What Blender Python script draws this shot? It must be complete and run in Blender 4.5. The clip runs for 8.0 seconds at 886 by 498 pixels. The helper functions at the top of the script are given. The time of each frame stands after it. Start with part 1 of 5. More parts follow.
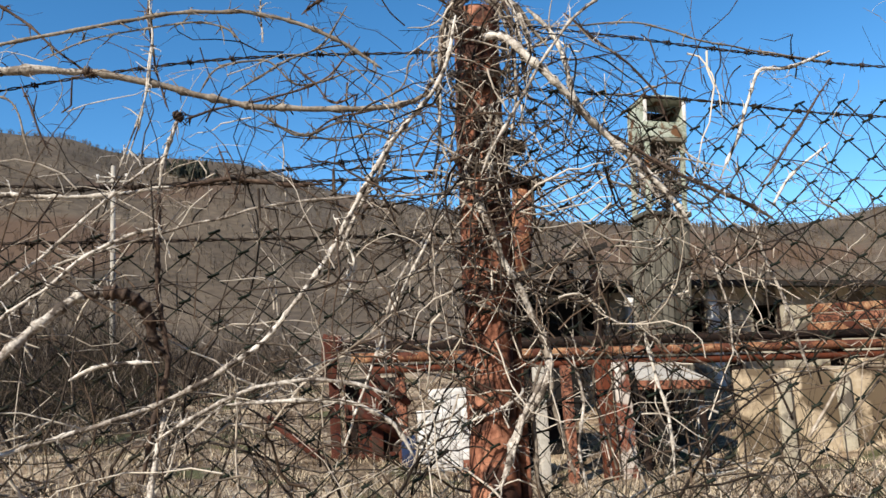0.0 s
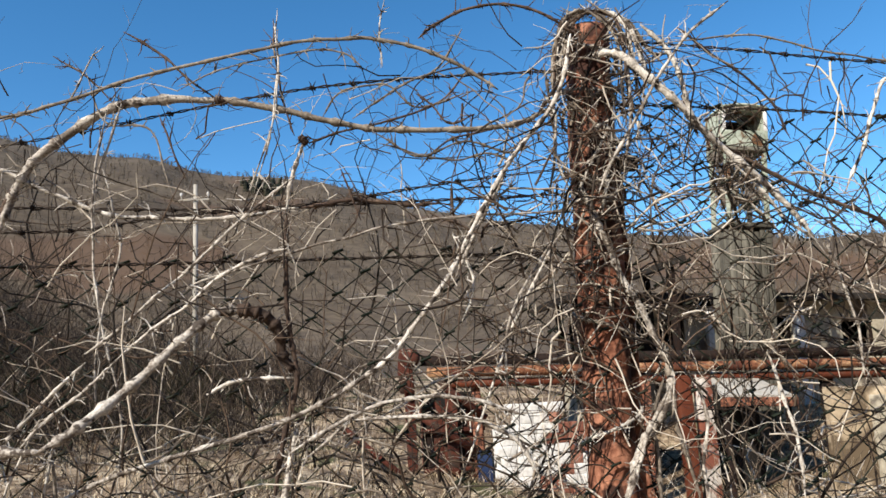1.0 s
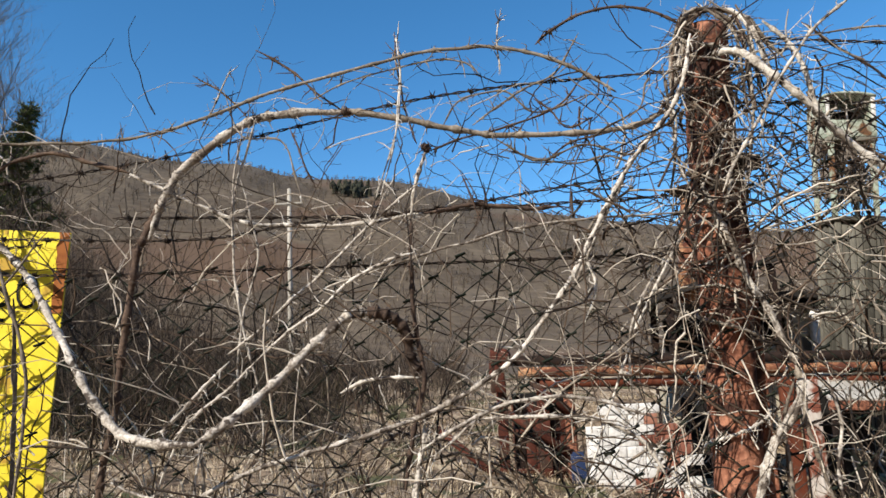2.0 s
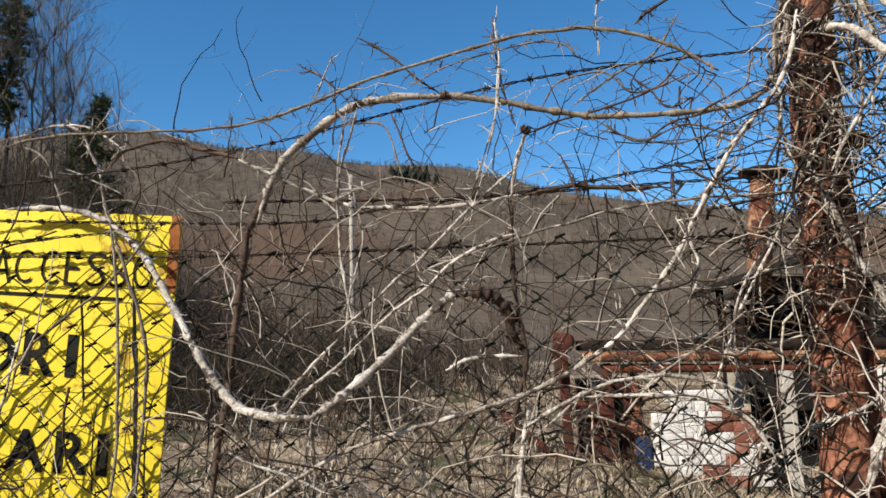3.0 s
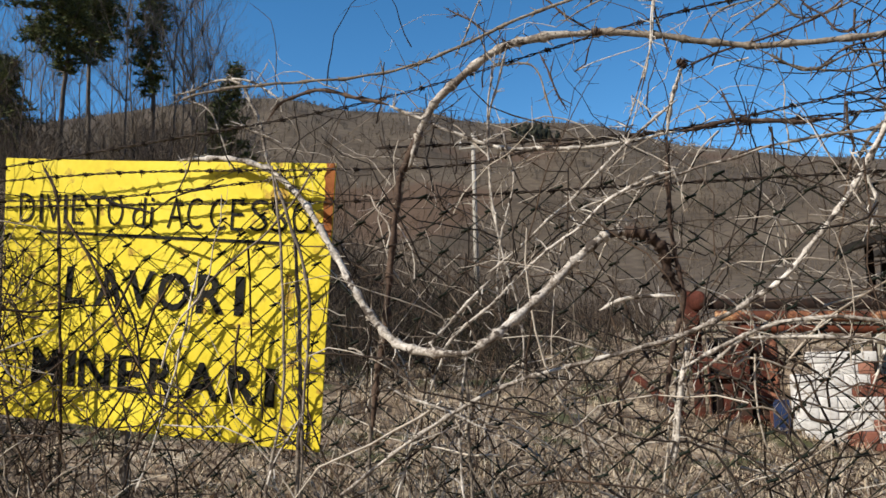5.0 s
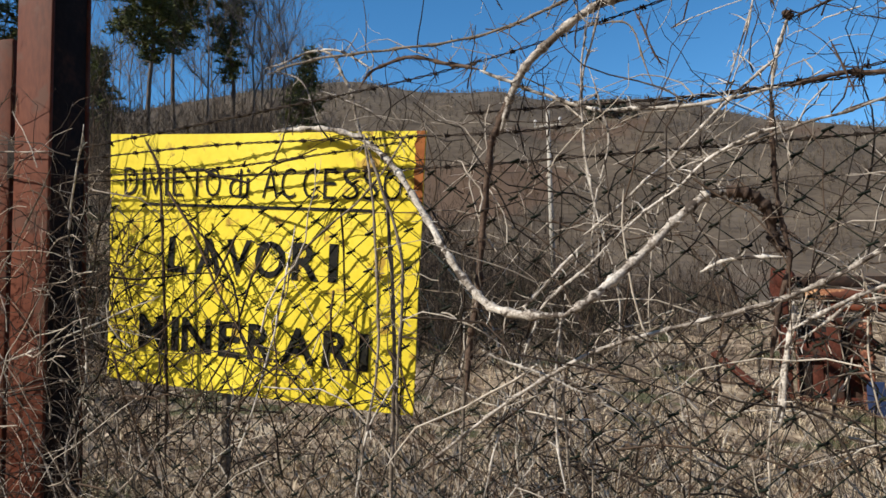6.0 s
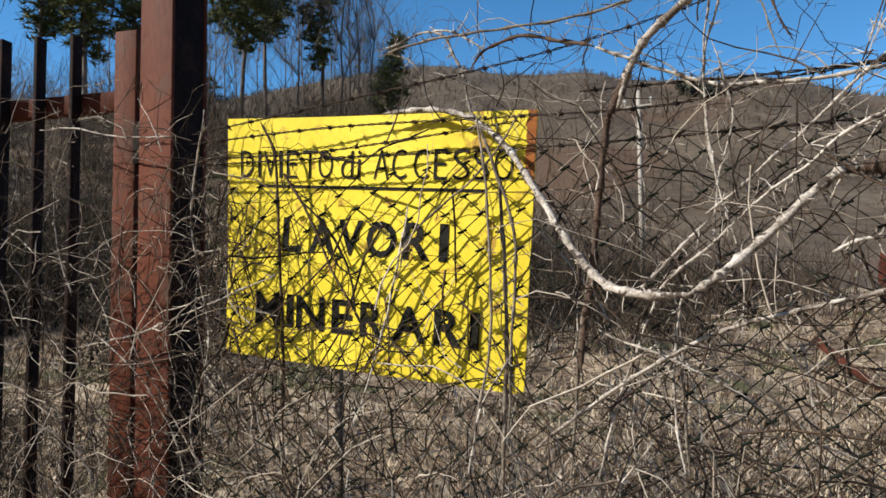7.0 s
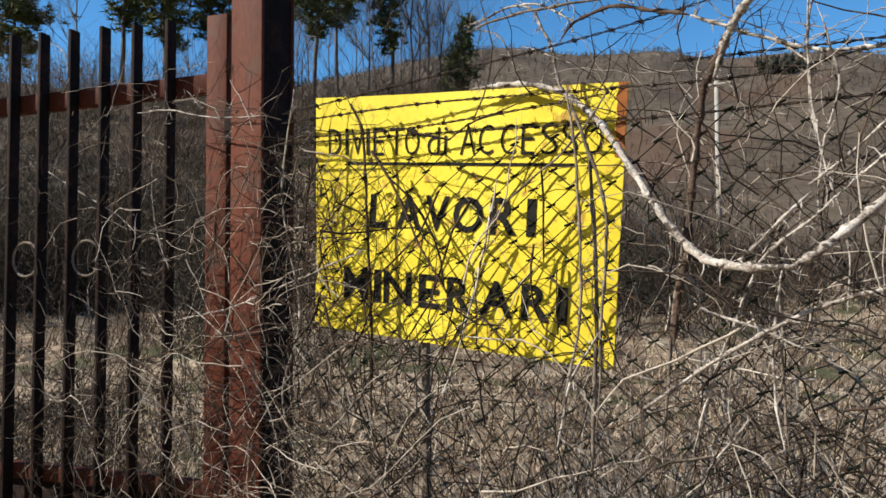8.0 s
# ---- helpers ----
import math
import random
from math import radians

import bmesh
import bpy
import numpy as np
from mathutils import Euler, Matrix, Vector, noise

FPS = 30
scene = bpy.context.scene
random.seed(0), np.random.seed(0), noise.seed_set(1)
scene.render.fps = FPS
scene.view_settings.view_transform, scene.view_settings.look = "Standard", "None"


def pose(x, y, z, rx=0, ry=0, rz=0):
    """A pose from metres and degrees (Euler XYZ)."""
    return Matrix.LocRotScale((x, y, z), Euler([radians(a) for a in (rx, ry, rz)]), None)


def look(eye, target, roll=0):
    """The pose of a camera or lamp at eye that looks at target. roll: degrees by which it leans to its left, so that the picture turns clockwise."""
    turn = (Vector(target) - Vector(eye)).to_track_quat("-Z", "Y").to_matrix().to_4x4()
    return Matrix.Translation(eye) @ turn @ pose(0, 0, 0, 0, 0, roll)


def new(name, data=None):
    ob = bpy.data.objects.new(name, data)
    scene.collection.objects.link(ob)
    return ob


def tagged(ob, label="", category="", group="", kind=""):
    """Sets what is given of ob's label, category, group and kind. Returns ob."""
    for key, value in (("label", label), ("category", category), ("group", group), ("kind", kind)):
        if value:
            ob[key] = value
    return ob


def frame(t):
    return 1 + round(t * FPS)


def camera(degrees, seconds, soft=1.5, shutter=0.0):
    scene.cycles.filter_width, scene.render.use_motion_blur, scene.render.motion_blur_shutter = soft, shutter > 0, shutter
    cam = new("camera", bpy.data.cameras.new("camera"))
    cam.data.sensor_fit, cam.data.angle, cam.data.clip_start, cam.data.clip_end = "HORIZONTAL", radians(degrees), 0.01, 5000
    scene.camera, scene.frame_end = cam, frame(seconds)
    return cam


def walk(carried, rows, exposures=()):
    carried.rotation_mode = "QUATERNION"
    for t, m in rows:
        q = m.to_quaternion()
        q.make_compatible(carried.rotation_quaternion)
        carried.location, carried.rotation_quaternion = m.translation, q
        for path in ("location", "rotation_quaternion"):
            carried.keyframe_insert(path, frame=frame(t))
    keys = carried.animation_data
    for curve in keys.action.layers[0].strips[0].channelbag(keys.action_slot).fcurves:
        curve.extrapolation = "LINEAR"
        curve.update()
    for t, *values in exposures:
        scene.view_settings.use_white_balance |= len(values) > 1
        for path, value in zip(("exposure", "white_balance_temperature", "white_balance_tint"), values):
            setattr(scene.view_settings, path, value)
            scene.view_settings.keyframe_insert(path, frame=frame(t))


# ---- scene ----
cam = camera(60.7, 8.0, soft=1.6)
PATH = [
    (0, (0.063, 0.026, 1.585), (0.373, 1.98, 1.876), -3.5),
    (0.5, (0.016, 0.029, 1.583), (0.25, 1.99, 1.898), -3.5),
    (1, (-0.035, 0.018, 1.596), (0.094, 1.985, 1.933), -3.1),
    (1.5, (-0.071, -0.004, 1.601), (-0.055, 1.965, 1.952), -2.9),
    (2.8, (-0.175, -0.044, 1.597), (-0.408, 1.916, 1.919), -2.2),
    (3, (-0.193, -0.052, 1.592), (-0.446, 1.907, 1.906), -2.1),
    (3.5, (-0.212, -0.046, 1.577), (-0.563, 1.902, 1.861), -1.7),
    (4, (-0.232, -0.052, 1.578), (-0.661, 1.887, 1.818), -1.6),
    (5.5, (-0.27, -0.074, 1.534), (-0.927, 1.804, 1.735), -1.2),
    (6, (-0.295, -0.079, 1.52), (-1.053, 1.764, 1.69), -1.2),
    (6.5, (-0.319, -0.094, 1.52), (-1.183, 1.704, 1.664), -1.0),
    (7, (-0.352, -0.113, 1.51), (-1.313, 1.636, 1.641), -0.6),
    (7.5, (-0.364, -0.125, 1.498), (-1.409, 1.577, 1.609), -0.5),
    (8, (-0.388, -0.147, 1.487), (-1.506, 1.509, 1.576), -0.3),
]
walk(cam, [(t, look(eye, target, roll)) for t, eye, target, roll in PATH], exposures=[(0.0, 0.52), (1.5, 0.52), (3.0, 0.36), (4.0, 0.28), (5.5, 0.26), (6.5, 0.31), (8.0, 0.42)])

# ---- world, sun, exposure ----
SUN_FROM = Vector((-0.57, -0.56, 0.60)).normalized()
world = bpy.data.worlds.new("sky")
scene.world = world
world.use_nodes = True
wn = world.node_tree.nodes
sky = wn.new("ShaderNodeTexSky")
sky.sky_type = "NISHITA"
sky.sun_disc = False
sky.sun_elevation = math.asin(SUN_FROM.z)
sky.sun_rotation = math.atan2(SUN_FROM.x, SUN_FROM.y)
sky.altitude = 2200
sky.air_density, sky.dust_density, sky.ozone_density = 1.0, 0.0, 3.0
wn["Background"].inputs[1].default_value = 0.138
tone = wn.new("ShaderNodeHueSaturation")
tone.inputs["Saturation"].default_value = 1.24
tone.inputs["Hue"].default_value = 0.4935
world.node_tree.links.new(sky.outputs[0], tone.inputs["Color"])
world.node_tree.links.new(tone.outputs[0], wn["Background"].inputs[0])
sun_data = bpy.data.lights.new("sun", "SUN")
sun_data.energy, sun_data.angle, sun_data.color = 5.0, radians(0.55), (1.0, 0.93, 0.82)
sun = new("sun", sun_data)
sun.matrix_world = look((-30, -30, 25), Vector((-30, -30, 25)) - SUN_FROM)


# ---- materials ----
def material(name, tones, scale=6.0, detail=8.0, rough=0.8, bump=0.3, fine=60.0, metal=0.0, stretch=(1, 1, 1), spots=None, random=0.0, island=0.0, soft=0.5, dist=0.01):
    """tones: dark to light colours, mixed by noise at two scales; spots: (colour, amount, scale)."""
    m = bpy.data.materials.new(name)
    m.use_nodes = True
    n, link = m.node_tree.nodes, m.node_tree.links.new
    p = n["Principled BSDF"]
    co = n.new("ShaderNodeTexCoord")
    mp = n.new("ShaderNodeMapping")
    mp.inputs["Scale"].default_value = stretch
    link(co.outputs["Object"], mp.inputs[0])
    big, small = n.new("ShaderNodeTexNoise"), n.new("ShaderNodeTexNoise")
    for tex, s in ((big, scale), (small, fine)):
        tex.inputs["Scale"].default_value, tex.inputs["Detail"].default_value = s, detail
        link(mp.outputs[0], tex.inputs["Vector"])
    mix = n.new("ShaderNodeMath")
    mix.operation = "MULTIPLY_ADD"
    mix.inputs[1].default_value = 0.45
    link(small.outputs[0], mix.inputs[0])
    half = n.new("ShaderNodeMath")
    half.operation = "MULTIPLY"
    half.inputs[1].default_value = 0.55
    link(big.outputs[0], half.inputs[0])
    link(half.outputs[0], mix.inputs[2])
    value = mix.outputs[0]
    if random or island:
        info = n.new("ShaderNodeObjectInfo") if random else n.new("ShaderNodeNewGeometry")
        add = n.new("ShaderNodeMath")
        add.operation = "MULTIPLY_ADD"
        add.inputs[1].default_value = random or island
        link(info.outputs["Random" if random else "Random Per Island"], add.inputs[0])
        sub = n.new("ShaderNodeMath")
        sub.operation = "SUBTRACT"
        sub.inputs[1].default_value = (random or island) / 2
        link(value, sub.inputs[0])
        link(sub.outputs[0], add.inputs[2])
        value = add.outputs[0]
    ramp = n.new("ShaderNodeValToRGB")
    lo, hi = 0.5 - soft / 2, 0.5 + soft / 2
    el = ramp.color_ramp.elements
    el[0].position, el[1].position = lo, hi
    el[0].color, el[1].color = (*tones[0], 1), (*tones[-1], 1)
    for i, c in enumerate(tones[1:-1], 1):
        e = el.new(lo + (hi - lo) * i / (len(tones) - 1))
        e.color = (*c, 1)
    link(value, ramp.inputs[0])
    colour = ramp.outputs[0]
    if spots:
        c, amount, s = spots
        tex = n.new("ShaderNodeTexNoise")
        tex.inputs["Scale"].default_value, tex.inputs["Detail"].default_value = s, 6
        link(co.outputs["Object"], tex.inputs["Vector"])
        edge = n.new("ShaderNodeValToRGB")
        edge.color_ramp.elements[0].position = 0.62 - amount * 0.3
        edge.color_ramp.elements[1].position = 0.68 - amount * 0.3
        link(tex.outputs[0], edge.inputs[0])
        over = n.new("ShaderNodeMix")
        over.data_type = "RGBA"
        over.inputs[7].default_value = (*c, 1)
        link(edge.outputs[0], over.inputs[0])
        link(colour, over.inputs[6])
        colour = over.outputs[2]
    link(colour, p.inputs["Base Color"])
    p.inputs["Roughness"].default_value, p.inputs["Metallic"].default_value = rough, metal
    p.inputs["Specular IOR Level"].default_value = 0.18
    if bump:
        b = n.new("ShaderNodeBump")
        b.inputs["Strength"].default_value, b.inputs["Distance"].default_value = bump, dist
        link(mix.outputs[0], b.inputs["Height"])
        link(b.outputs[0], p.inputs["Normal"])
    return m


PALE = material("pale_bark", [(0.16, 0.13, 0.105), (0.46, 0.415, 0.36), (0.75, 0.70, 0.63)], 22, rough=0.75, bump=0.9, fine=190, soft=0.26, random=0.12, spots=((0.07, 0.055, 0.045), 0.25, 46), dist=0.003)
DULL = material("dull_bark", [(0.06, 0.047, 0.037), (0.19, 0.158, 0.125), (0.40, 0.35, 0.29)], 14, rough=0.85, bump=0.5, fine=160, soft=0.35, random=0.15, dist=0.002)
DARK = material("dark_bark", [(0.03, 0.022, 0.018), (0.075, 0.05, 0.038), (0.16, 0.11, 0.08)], 14, rough=0.85, bump=0.5, fine=160, soft=0.35, random=0.15, dist=0.002)
TWIG_PALE = material("pale_twig", [(0.055, 0.043, 0.034), (0.27, 0.22, 0.17), (0.62, 0.55, 0.46)], 9, bump=0, soft=0.45, island=0.75)
TWIG_DARK = material("dark_twig", [(0.012, 0.009, 0.007), (0.035, 0.024, 0.018), (0.11, 0.075, 0.052)], 9, bump=0, soft=0.5, island=0.6)
STRAW = material("dry_straw", [(0.055, 0.039, 0.023), (0.25, 0.183, 0.115), (0.60, 0.49, 0.335)], 0.6, bump=0, soft=0.6, island=0.85)
SCRUB = material("scrub_twig", [(0.018, 0.013, 0.010), (0.055, 0.040, 0.030), (0.15, 0.115, 0.085)], 0.4, bump=0, soft=0.6, island=0.7)
# darker copy of the scrub browns, with the thickets' shade in the colour
UNDER = material("shade_dark_undergrowth", [(0.008, 0.007, 0.004), (0.028, 0.024, 0.013), (0.085, 0.070, 0.038)], 0.6, bump=0, soft=0.6, island=0.7)
WOODS = material("bare_woods", [(0.081, 0.061, 0.042), (0.152, 0.117, 0.081), (0.237, 0.189, 0.138)], 0.02, fine=0.2, bump=0, soft=0.6, island=0.7, spots=((0.16, 0.102, 0.062), 0.2, 0.016))
FOREST = material("woodland_floor", [(0.047, 0.035, 0.023), (0.110, 0.082, 0.054), (0.181, 0.141, 0.096)], 0.03, detail=14, fine=0.4, bump=0.5, soft=0.4, dist=0.6, spots=((0.12, 0.076, 0.047), 0.2, 0.016))
GROUND = material("meadow", [(0.030, 0.021, 0.013), (0.150, 0.104, 0.067), (0.32, 0.237, 0.155), (0.57, 0.465, 0.32)], 0.9, detail=12, fine=7.0, bump=1.0, soft=0.26, spots=((0.09, 0.088, 0.038), 0.2, 0.8), dist=0.08)
WIRE = material("coated_wire", [(0.006, 0.009, 0.006), (0.016, 0.022, 0.015), (0.05, 0.04, 0.028)], 5, rough=0.85, bump=0, soft=0.5, fine=90)
BARB = material("old_wire", [(0.012, 0.009, 0.007), (0.03, 0.021, 0.016), (0.09, 0.062, 0.044)], 12, rough=0.8, bump=0, metal=0.0, soft=0.5)
RUST = material("flaking_rust", [(0.045, 0.020, 0.014), (0.21, 0.083, 0.050), (0.48, 0.225, 0.14)], 9, rough=0.9, bump=1.0, fine=70, soft=0.30, spots=((0.05, 0.024, 0.018), 0.34, 16), dist=0.008)
OXIDE = material("red_oxide_paint", [(0.052, 0.013, 0.007), (0.105, 0.028, 0.013), (0.155, 0.047, 0.023)], 4, rough=0.7, bump=0.25, fine=80, soft=0.45, spots=((0.10, 0.04, 0.025), 0.2, 9), stretch=(1, 1, 0.35), dist=0.003)
MAROON = material("maroon_rust", [(0.028, 0.010, 0.007), (0.075, 0.022, 0.014), (0.14, 0.050, 0.032)], 3, rough=0.85, bump=0.6, fine=30, soft=0.4, spots=((0.05, 0.03, 0.022), 0.3, 4), dist=0.01)
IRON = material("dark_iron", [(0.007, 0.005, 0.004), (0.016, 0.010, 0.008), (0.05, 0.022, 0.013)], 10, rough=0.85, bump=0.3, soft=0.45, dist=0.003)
ORANGE = material("orange_rust", [(0.075, 0.030, 0.019), (0.21, 0.085, 0.044), (0.50, 0.31, 0.17)], 2.5, rough=0.85, bump=0.5, fine=25, soft=0.3, spots=((0.09, 0.032, 0.02), 0.38, 3), dist=0.01)
YELLOW = material("yellow_paint", [(0.73, 0.56, 0.04), (0.85, 0.685, 0.05), (0.90, 0.755, 0.09)], 5, rough=0.45, bump=0.12, fine=50, soft=0.5, spots=((0.50, 0.32, 0.05), 0.03, 16), dist=0.004)
EDGE = material("rusted_edge", [(0.20, 0.06, 0.02), (0.42, 0.16, 0.05)], 20, rough=0.9, bump=0.3)
INK = material("black_paint", [(0.004, 0.004, 0.004), (0.009, 0.009, 0.008), (0.03, 0.026, 0.014)], 9, rough=0.75, bump=0.1, fine=90, soft=0.4)
CONCRETE = material("weathered_concrete", [(0.24, 0.22, 0.19), (0.40, 0.37, 0.32), (0.55, 0.52, 0.46)], 1.5, rough=0.9, bump=0.3, fine=18, soft=0.5)
LITTER = material("dead_leaves", [(0.06, 0.035, 0.022), (0.20, 0.125, 0.080), (0.46, 0.37, 0.28)], 1.2, bump=0, soft=0.5, island=0.8)
LIME = material("limewash", [(0.42, 0.39, 0.35), (0.70, 0.68, 0.65), (0.86, 0.85, 0.83)], 1.6, rough=0.85, bump=0.35, fine=14, soft=0.45)
PLANK = material("grey_planks", [(0.05, 0.046, 0.036), (0.12, 0.11, 0.088), (0.24, 0.225, 0.18)], 1.4, rough=0.9, bump=0.4, fine=14, soft=0.45, random=0.3, stretch=(1, 1, 0.2))
GREYWALL = material("stained_plaster", [(0.20, 0.17, 0.125), (0.40, 0.355, 0.27), (0.60, 0.545, 0.43)], 0.9, rough=0.9, bump=0.3, fine=9, soft=0.4, spots=((0.12, 0.10, 0.08), 0.3, 1.4))
TAN = material("sunlit_render", [(0.24, 0.18, 0.12), (0.42, 0.33, 0.22), (0.56, 0.46, 0.33)], 1.1, rough=0.9, bump=0.3, fine=10, soft=0.3, spots=((0.13, 0.095, 0.06), 0.5, 1.3))
BRICK = material("old_brick", [(0.16, 0.06, 0.04), (0.27, 0.11, 0.075), (0.38, 0.19, 0.13)], 3, rough=0.9, bump=0.4, fine=30, soft=0.5, random=0.4)
ROOFING = material("tarred_roofing", [(0.012, 0.011, 0.01), (0.03, 0.026, 0.023), (0.07, 0.06, 0.05)], 2, rough=0.85, bump=0.3, fine=12)
# near-black for interiors: the shade is put into the colour
VOID = material("interior_shade", [(0.008, 0.007, 0.007), (0.02, 0.018, 0.016)], 2, rough=0.9, bump=0)
BLUE = material("navy_sheet", [(0.012, 0.02, 0.05), (0.03, 0.05, 0.12)], 2, rough=0.5, bump=0.1)
MOSS = material("mossy_tin", [(0.12, 0.13, 0.08), (0.36, 0.40, 0.32), (0.62, 0.66, 0.58)], 2.2, rough=0.8, bump=0.3, fine=14, soft=0.4, spots=((0.16, 0.08, 0.04), 0.25, 2.5))
NEEDLES = material("pine_needles", [(0.05, 0.066, 0.026), (0.125, 0.145, 0.052), (0.23, 0.25, 0.095)], 0.3, bump=0, soft=0.6, island=0.6)
CONIFER = material("far_conifers", [(0.018, 0.020, 0.013), (0.035, 0.036, 0.022), (0.06, 0.055, 0.034)], 0.05, fine=0.6, bump=0, soft=0.5, island=0.5)
PEEL = material("peeling_paint", [(0.30, 0.25, 0.21), (0.52, 0.46, 0.41), (0.70, 0.66, 0.61)], 1.6, rough=0.85, bump=0.4, fine=16, soft=0.4, spots=((0.20, 0.07, 0.045), 0.42, 2.6), stretch=(1, 1, 0.3))
TRUNK = material("tree_bark", [(0.07, 0.056, 0.045), (0.17, 0.142, 0.118), (0.31, 0.27, 0.23)], 1.2, bump=0.5, fine=8, soft=0.45, stretch=(1, 1, 0.3), dist=0.03)


# ---- mesh helpers ----
class Pile:
    """Collects tubes, boxes and blades into one mesh."""

    def __init__(self):
        self.verts, self.faces, self.count = [], [], 0

    def add(self, verts, faces):
        self.verts.append(np.asarray(verts, float))
        self.faces.extend([[i + self.count for i in f] for f in faces])
        self.count += len(verts)

    def tube(self, pts, radii, sides=5, cap=True):
        pts = np.asarray(pts, float)
        k = len(pts)
        radii = np.broadcast_to(np.asarray(radii, float), (k,))
        tan = np.gradient(pts, axis=0)
        tan /= np.linalg.norm(tan, axis=1)[:, None] + 1e-9
        up = np.array((0.13, 0.21, 0.97)) if abs(tan[0, 2]) < 0.9 else np.array((0.97, 0.2, 0.1))
        ring = []
        for i in range(k):
            up = up - tan[i] * up.dot(tan[i])
            up /= np.linalg.norm(up) + 1e-9
            side = np.cross(tan[i], up)
            for s in range(sides):
                a = 2 * math.pi * s / sides
                ring.append(pts[i] + radii[i] * (math.cos(a) * up + math.sin(a) * side))
        faces = [[i * sides + s, i * sides + (s + 1) % sides, (i + 1) * sides + (s + 1) % sides, (i + 1) * sides + s] for i in range(k - 1) for s in range(sides)]
        if cap:
            faces += [list(range(sides))[::-1], list(range((k - 1) * sides, k * sides))]
        self.add(ring, faces)

    def box(self, lo, hi, m=None):
        v = [Vector((x, y, z)) for x in (lo[0], hi[0]) for y in (lo[1], hi[1]) for z in (lo[2], hi[2])]
        if m is not None:
            v = [m @ p for p in v]
        self.add([tuple(p) for p in v], [[0, 1, 3, 2], [4, 6, 7, 5], [0, 4, 5, 1], [2, 3, 7, 6], [0, 2, 6, 4], [1, 5, 7, 3]])

    def mesh(self, name, mat, smooth=True):
        me = bpy.data.meshes.new(name)
        me.from_pydata(np.concatenate(self.verts).tolist(), [], self.faces)
        me.materials.append(mat)
        me.polygons.foreach_set("use_smooth", [smooth] * len(me.polygons))
        return me


def thing(name, label, category, group="", kind="", at=(0, 0, 0)):
    ob = new(name)
    ob.location = at
    ob.empty_display_size = 0.1
    return tagged(ob, label, category, group, kind)


def part(name, pile, mat, parent, label="", smooth=True, kind=""):
    ob = new(name, pile.mesh(name, mat, smooth))
    ob.parent = parent
    if parent is not None:
        ob.matrix_parent_inverse = Matrix.Translation(parent.location).inverted()
    return tagged(ob, label, kind=kind)


def solid(name, pile, mat, label, category, group="", kind="", smooth=True):
    return tagged(new(name, pile.mesh(name, mat, smooth)), label, category, group, kind)


def bevelled(lo, hi, width=0.006, m=None, rough=0.0, cuts=0):
    """A box with rounded edges, as a Pile; rough: unevenness of its faces."""
    bm = bmesh.new()
    bmesh.ops.create_cube(bm, size=1)
    for v in bm.verts:
        v.co = Vector([lo[i] + (v.co[i] + 0.5) * (hi[i] - lo[i]) for i in range(3)])
    bmesh.ops.bevel(bm, geom=bm.edges[:], offset=width, segments=2, affect="EDGES", profile=0.5)
    if cuts:
        bmesh.ops.subdivide_edges(bm, edges=[e for e in bm.edges if e.calc_length() > width * 4], cuts=cuts, use_grid_fill=True)
    for v in bm.verts:
        if rough:
            v.co += rough * noise.noise_vector(v.co * 5)
        if m is not None:
            v.co = m @ v.co
    pile = Pile()
    bm.verts.index_update()
    pile.add([tuple(v.co) for v in bm.verts], [[v.index for v in f.verts] for f in bm.faces])
    bm.free()
    return pile


def flow(points, steps=6):
    """A smooth line through the points."""
    p = np.asarray(points, float)
    if len(p) < 3:
        return p
    p = np.concatenate([[2 * p[0] - p[1]], p, [2 * p[-1] - p[-2]]])
    out = []
    for i in range(1, len(p) - 2):
        for s in range(steps):
            t = s / steps
            a, b, c, d = p[i - 1], p[i], p[i + 1], p[i + 2]
            out.append(0.5 * (2 * b + (c - a) * t + (2 * a - 5 * b + 4 * c - d) * t * t + (3 * b - a - 3 * c + d) * t ** 3))
    out.append(p[-2])
    return np.array(out)


def smooth_step(a, b, x):
    t = min(max((x - a) / (b - a), 0), 1)
    return t * t * (3 - 2 * t)


# ---- ground: one sheet from the fence up to the ridge, plus an unseen rise behind ----
# steep values past about 90 degrees: unseen rise added to cut skylight from behind
RIDGE_AND_SKY_BLOCK = [(-180, 26), (-120, 26), (-95, 22), (-70, 13), (-62, 12), (-45, 14.5), (-37, 16.4), (-32, 17.2), (-29, 17.4), (-27, 17.1), (-24, 16.6), (-20, 16.5), (-18, 16.6), (-15, 15.8), (-12.5, 15.5), (-10, 15.5), (-6, 15.2), (-4, 14.7), (-2, 14.1), (1, 13.0), (3, 12.7), (8, 11.6), (12.4, 10.9), (18.5, 9.7), (22, 9.2), (30, 8.1), (36, 7.8), (40, 8.3), (60, 11), (90, 19), (120, 26), (180, 26)]


def ridge(az):
    return float(np.interp(az, [a for a, _ in RIDGE_AND_SKY_BLOCK], [e for _, e in RIDGE_AND_SKY_BLOCK]))


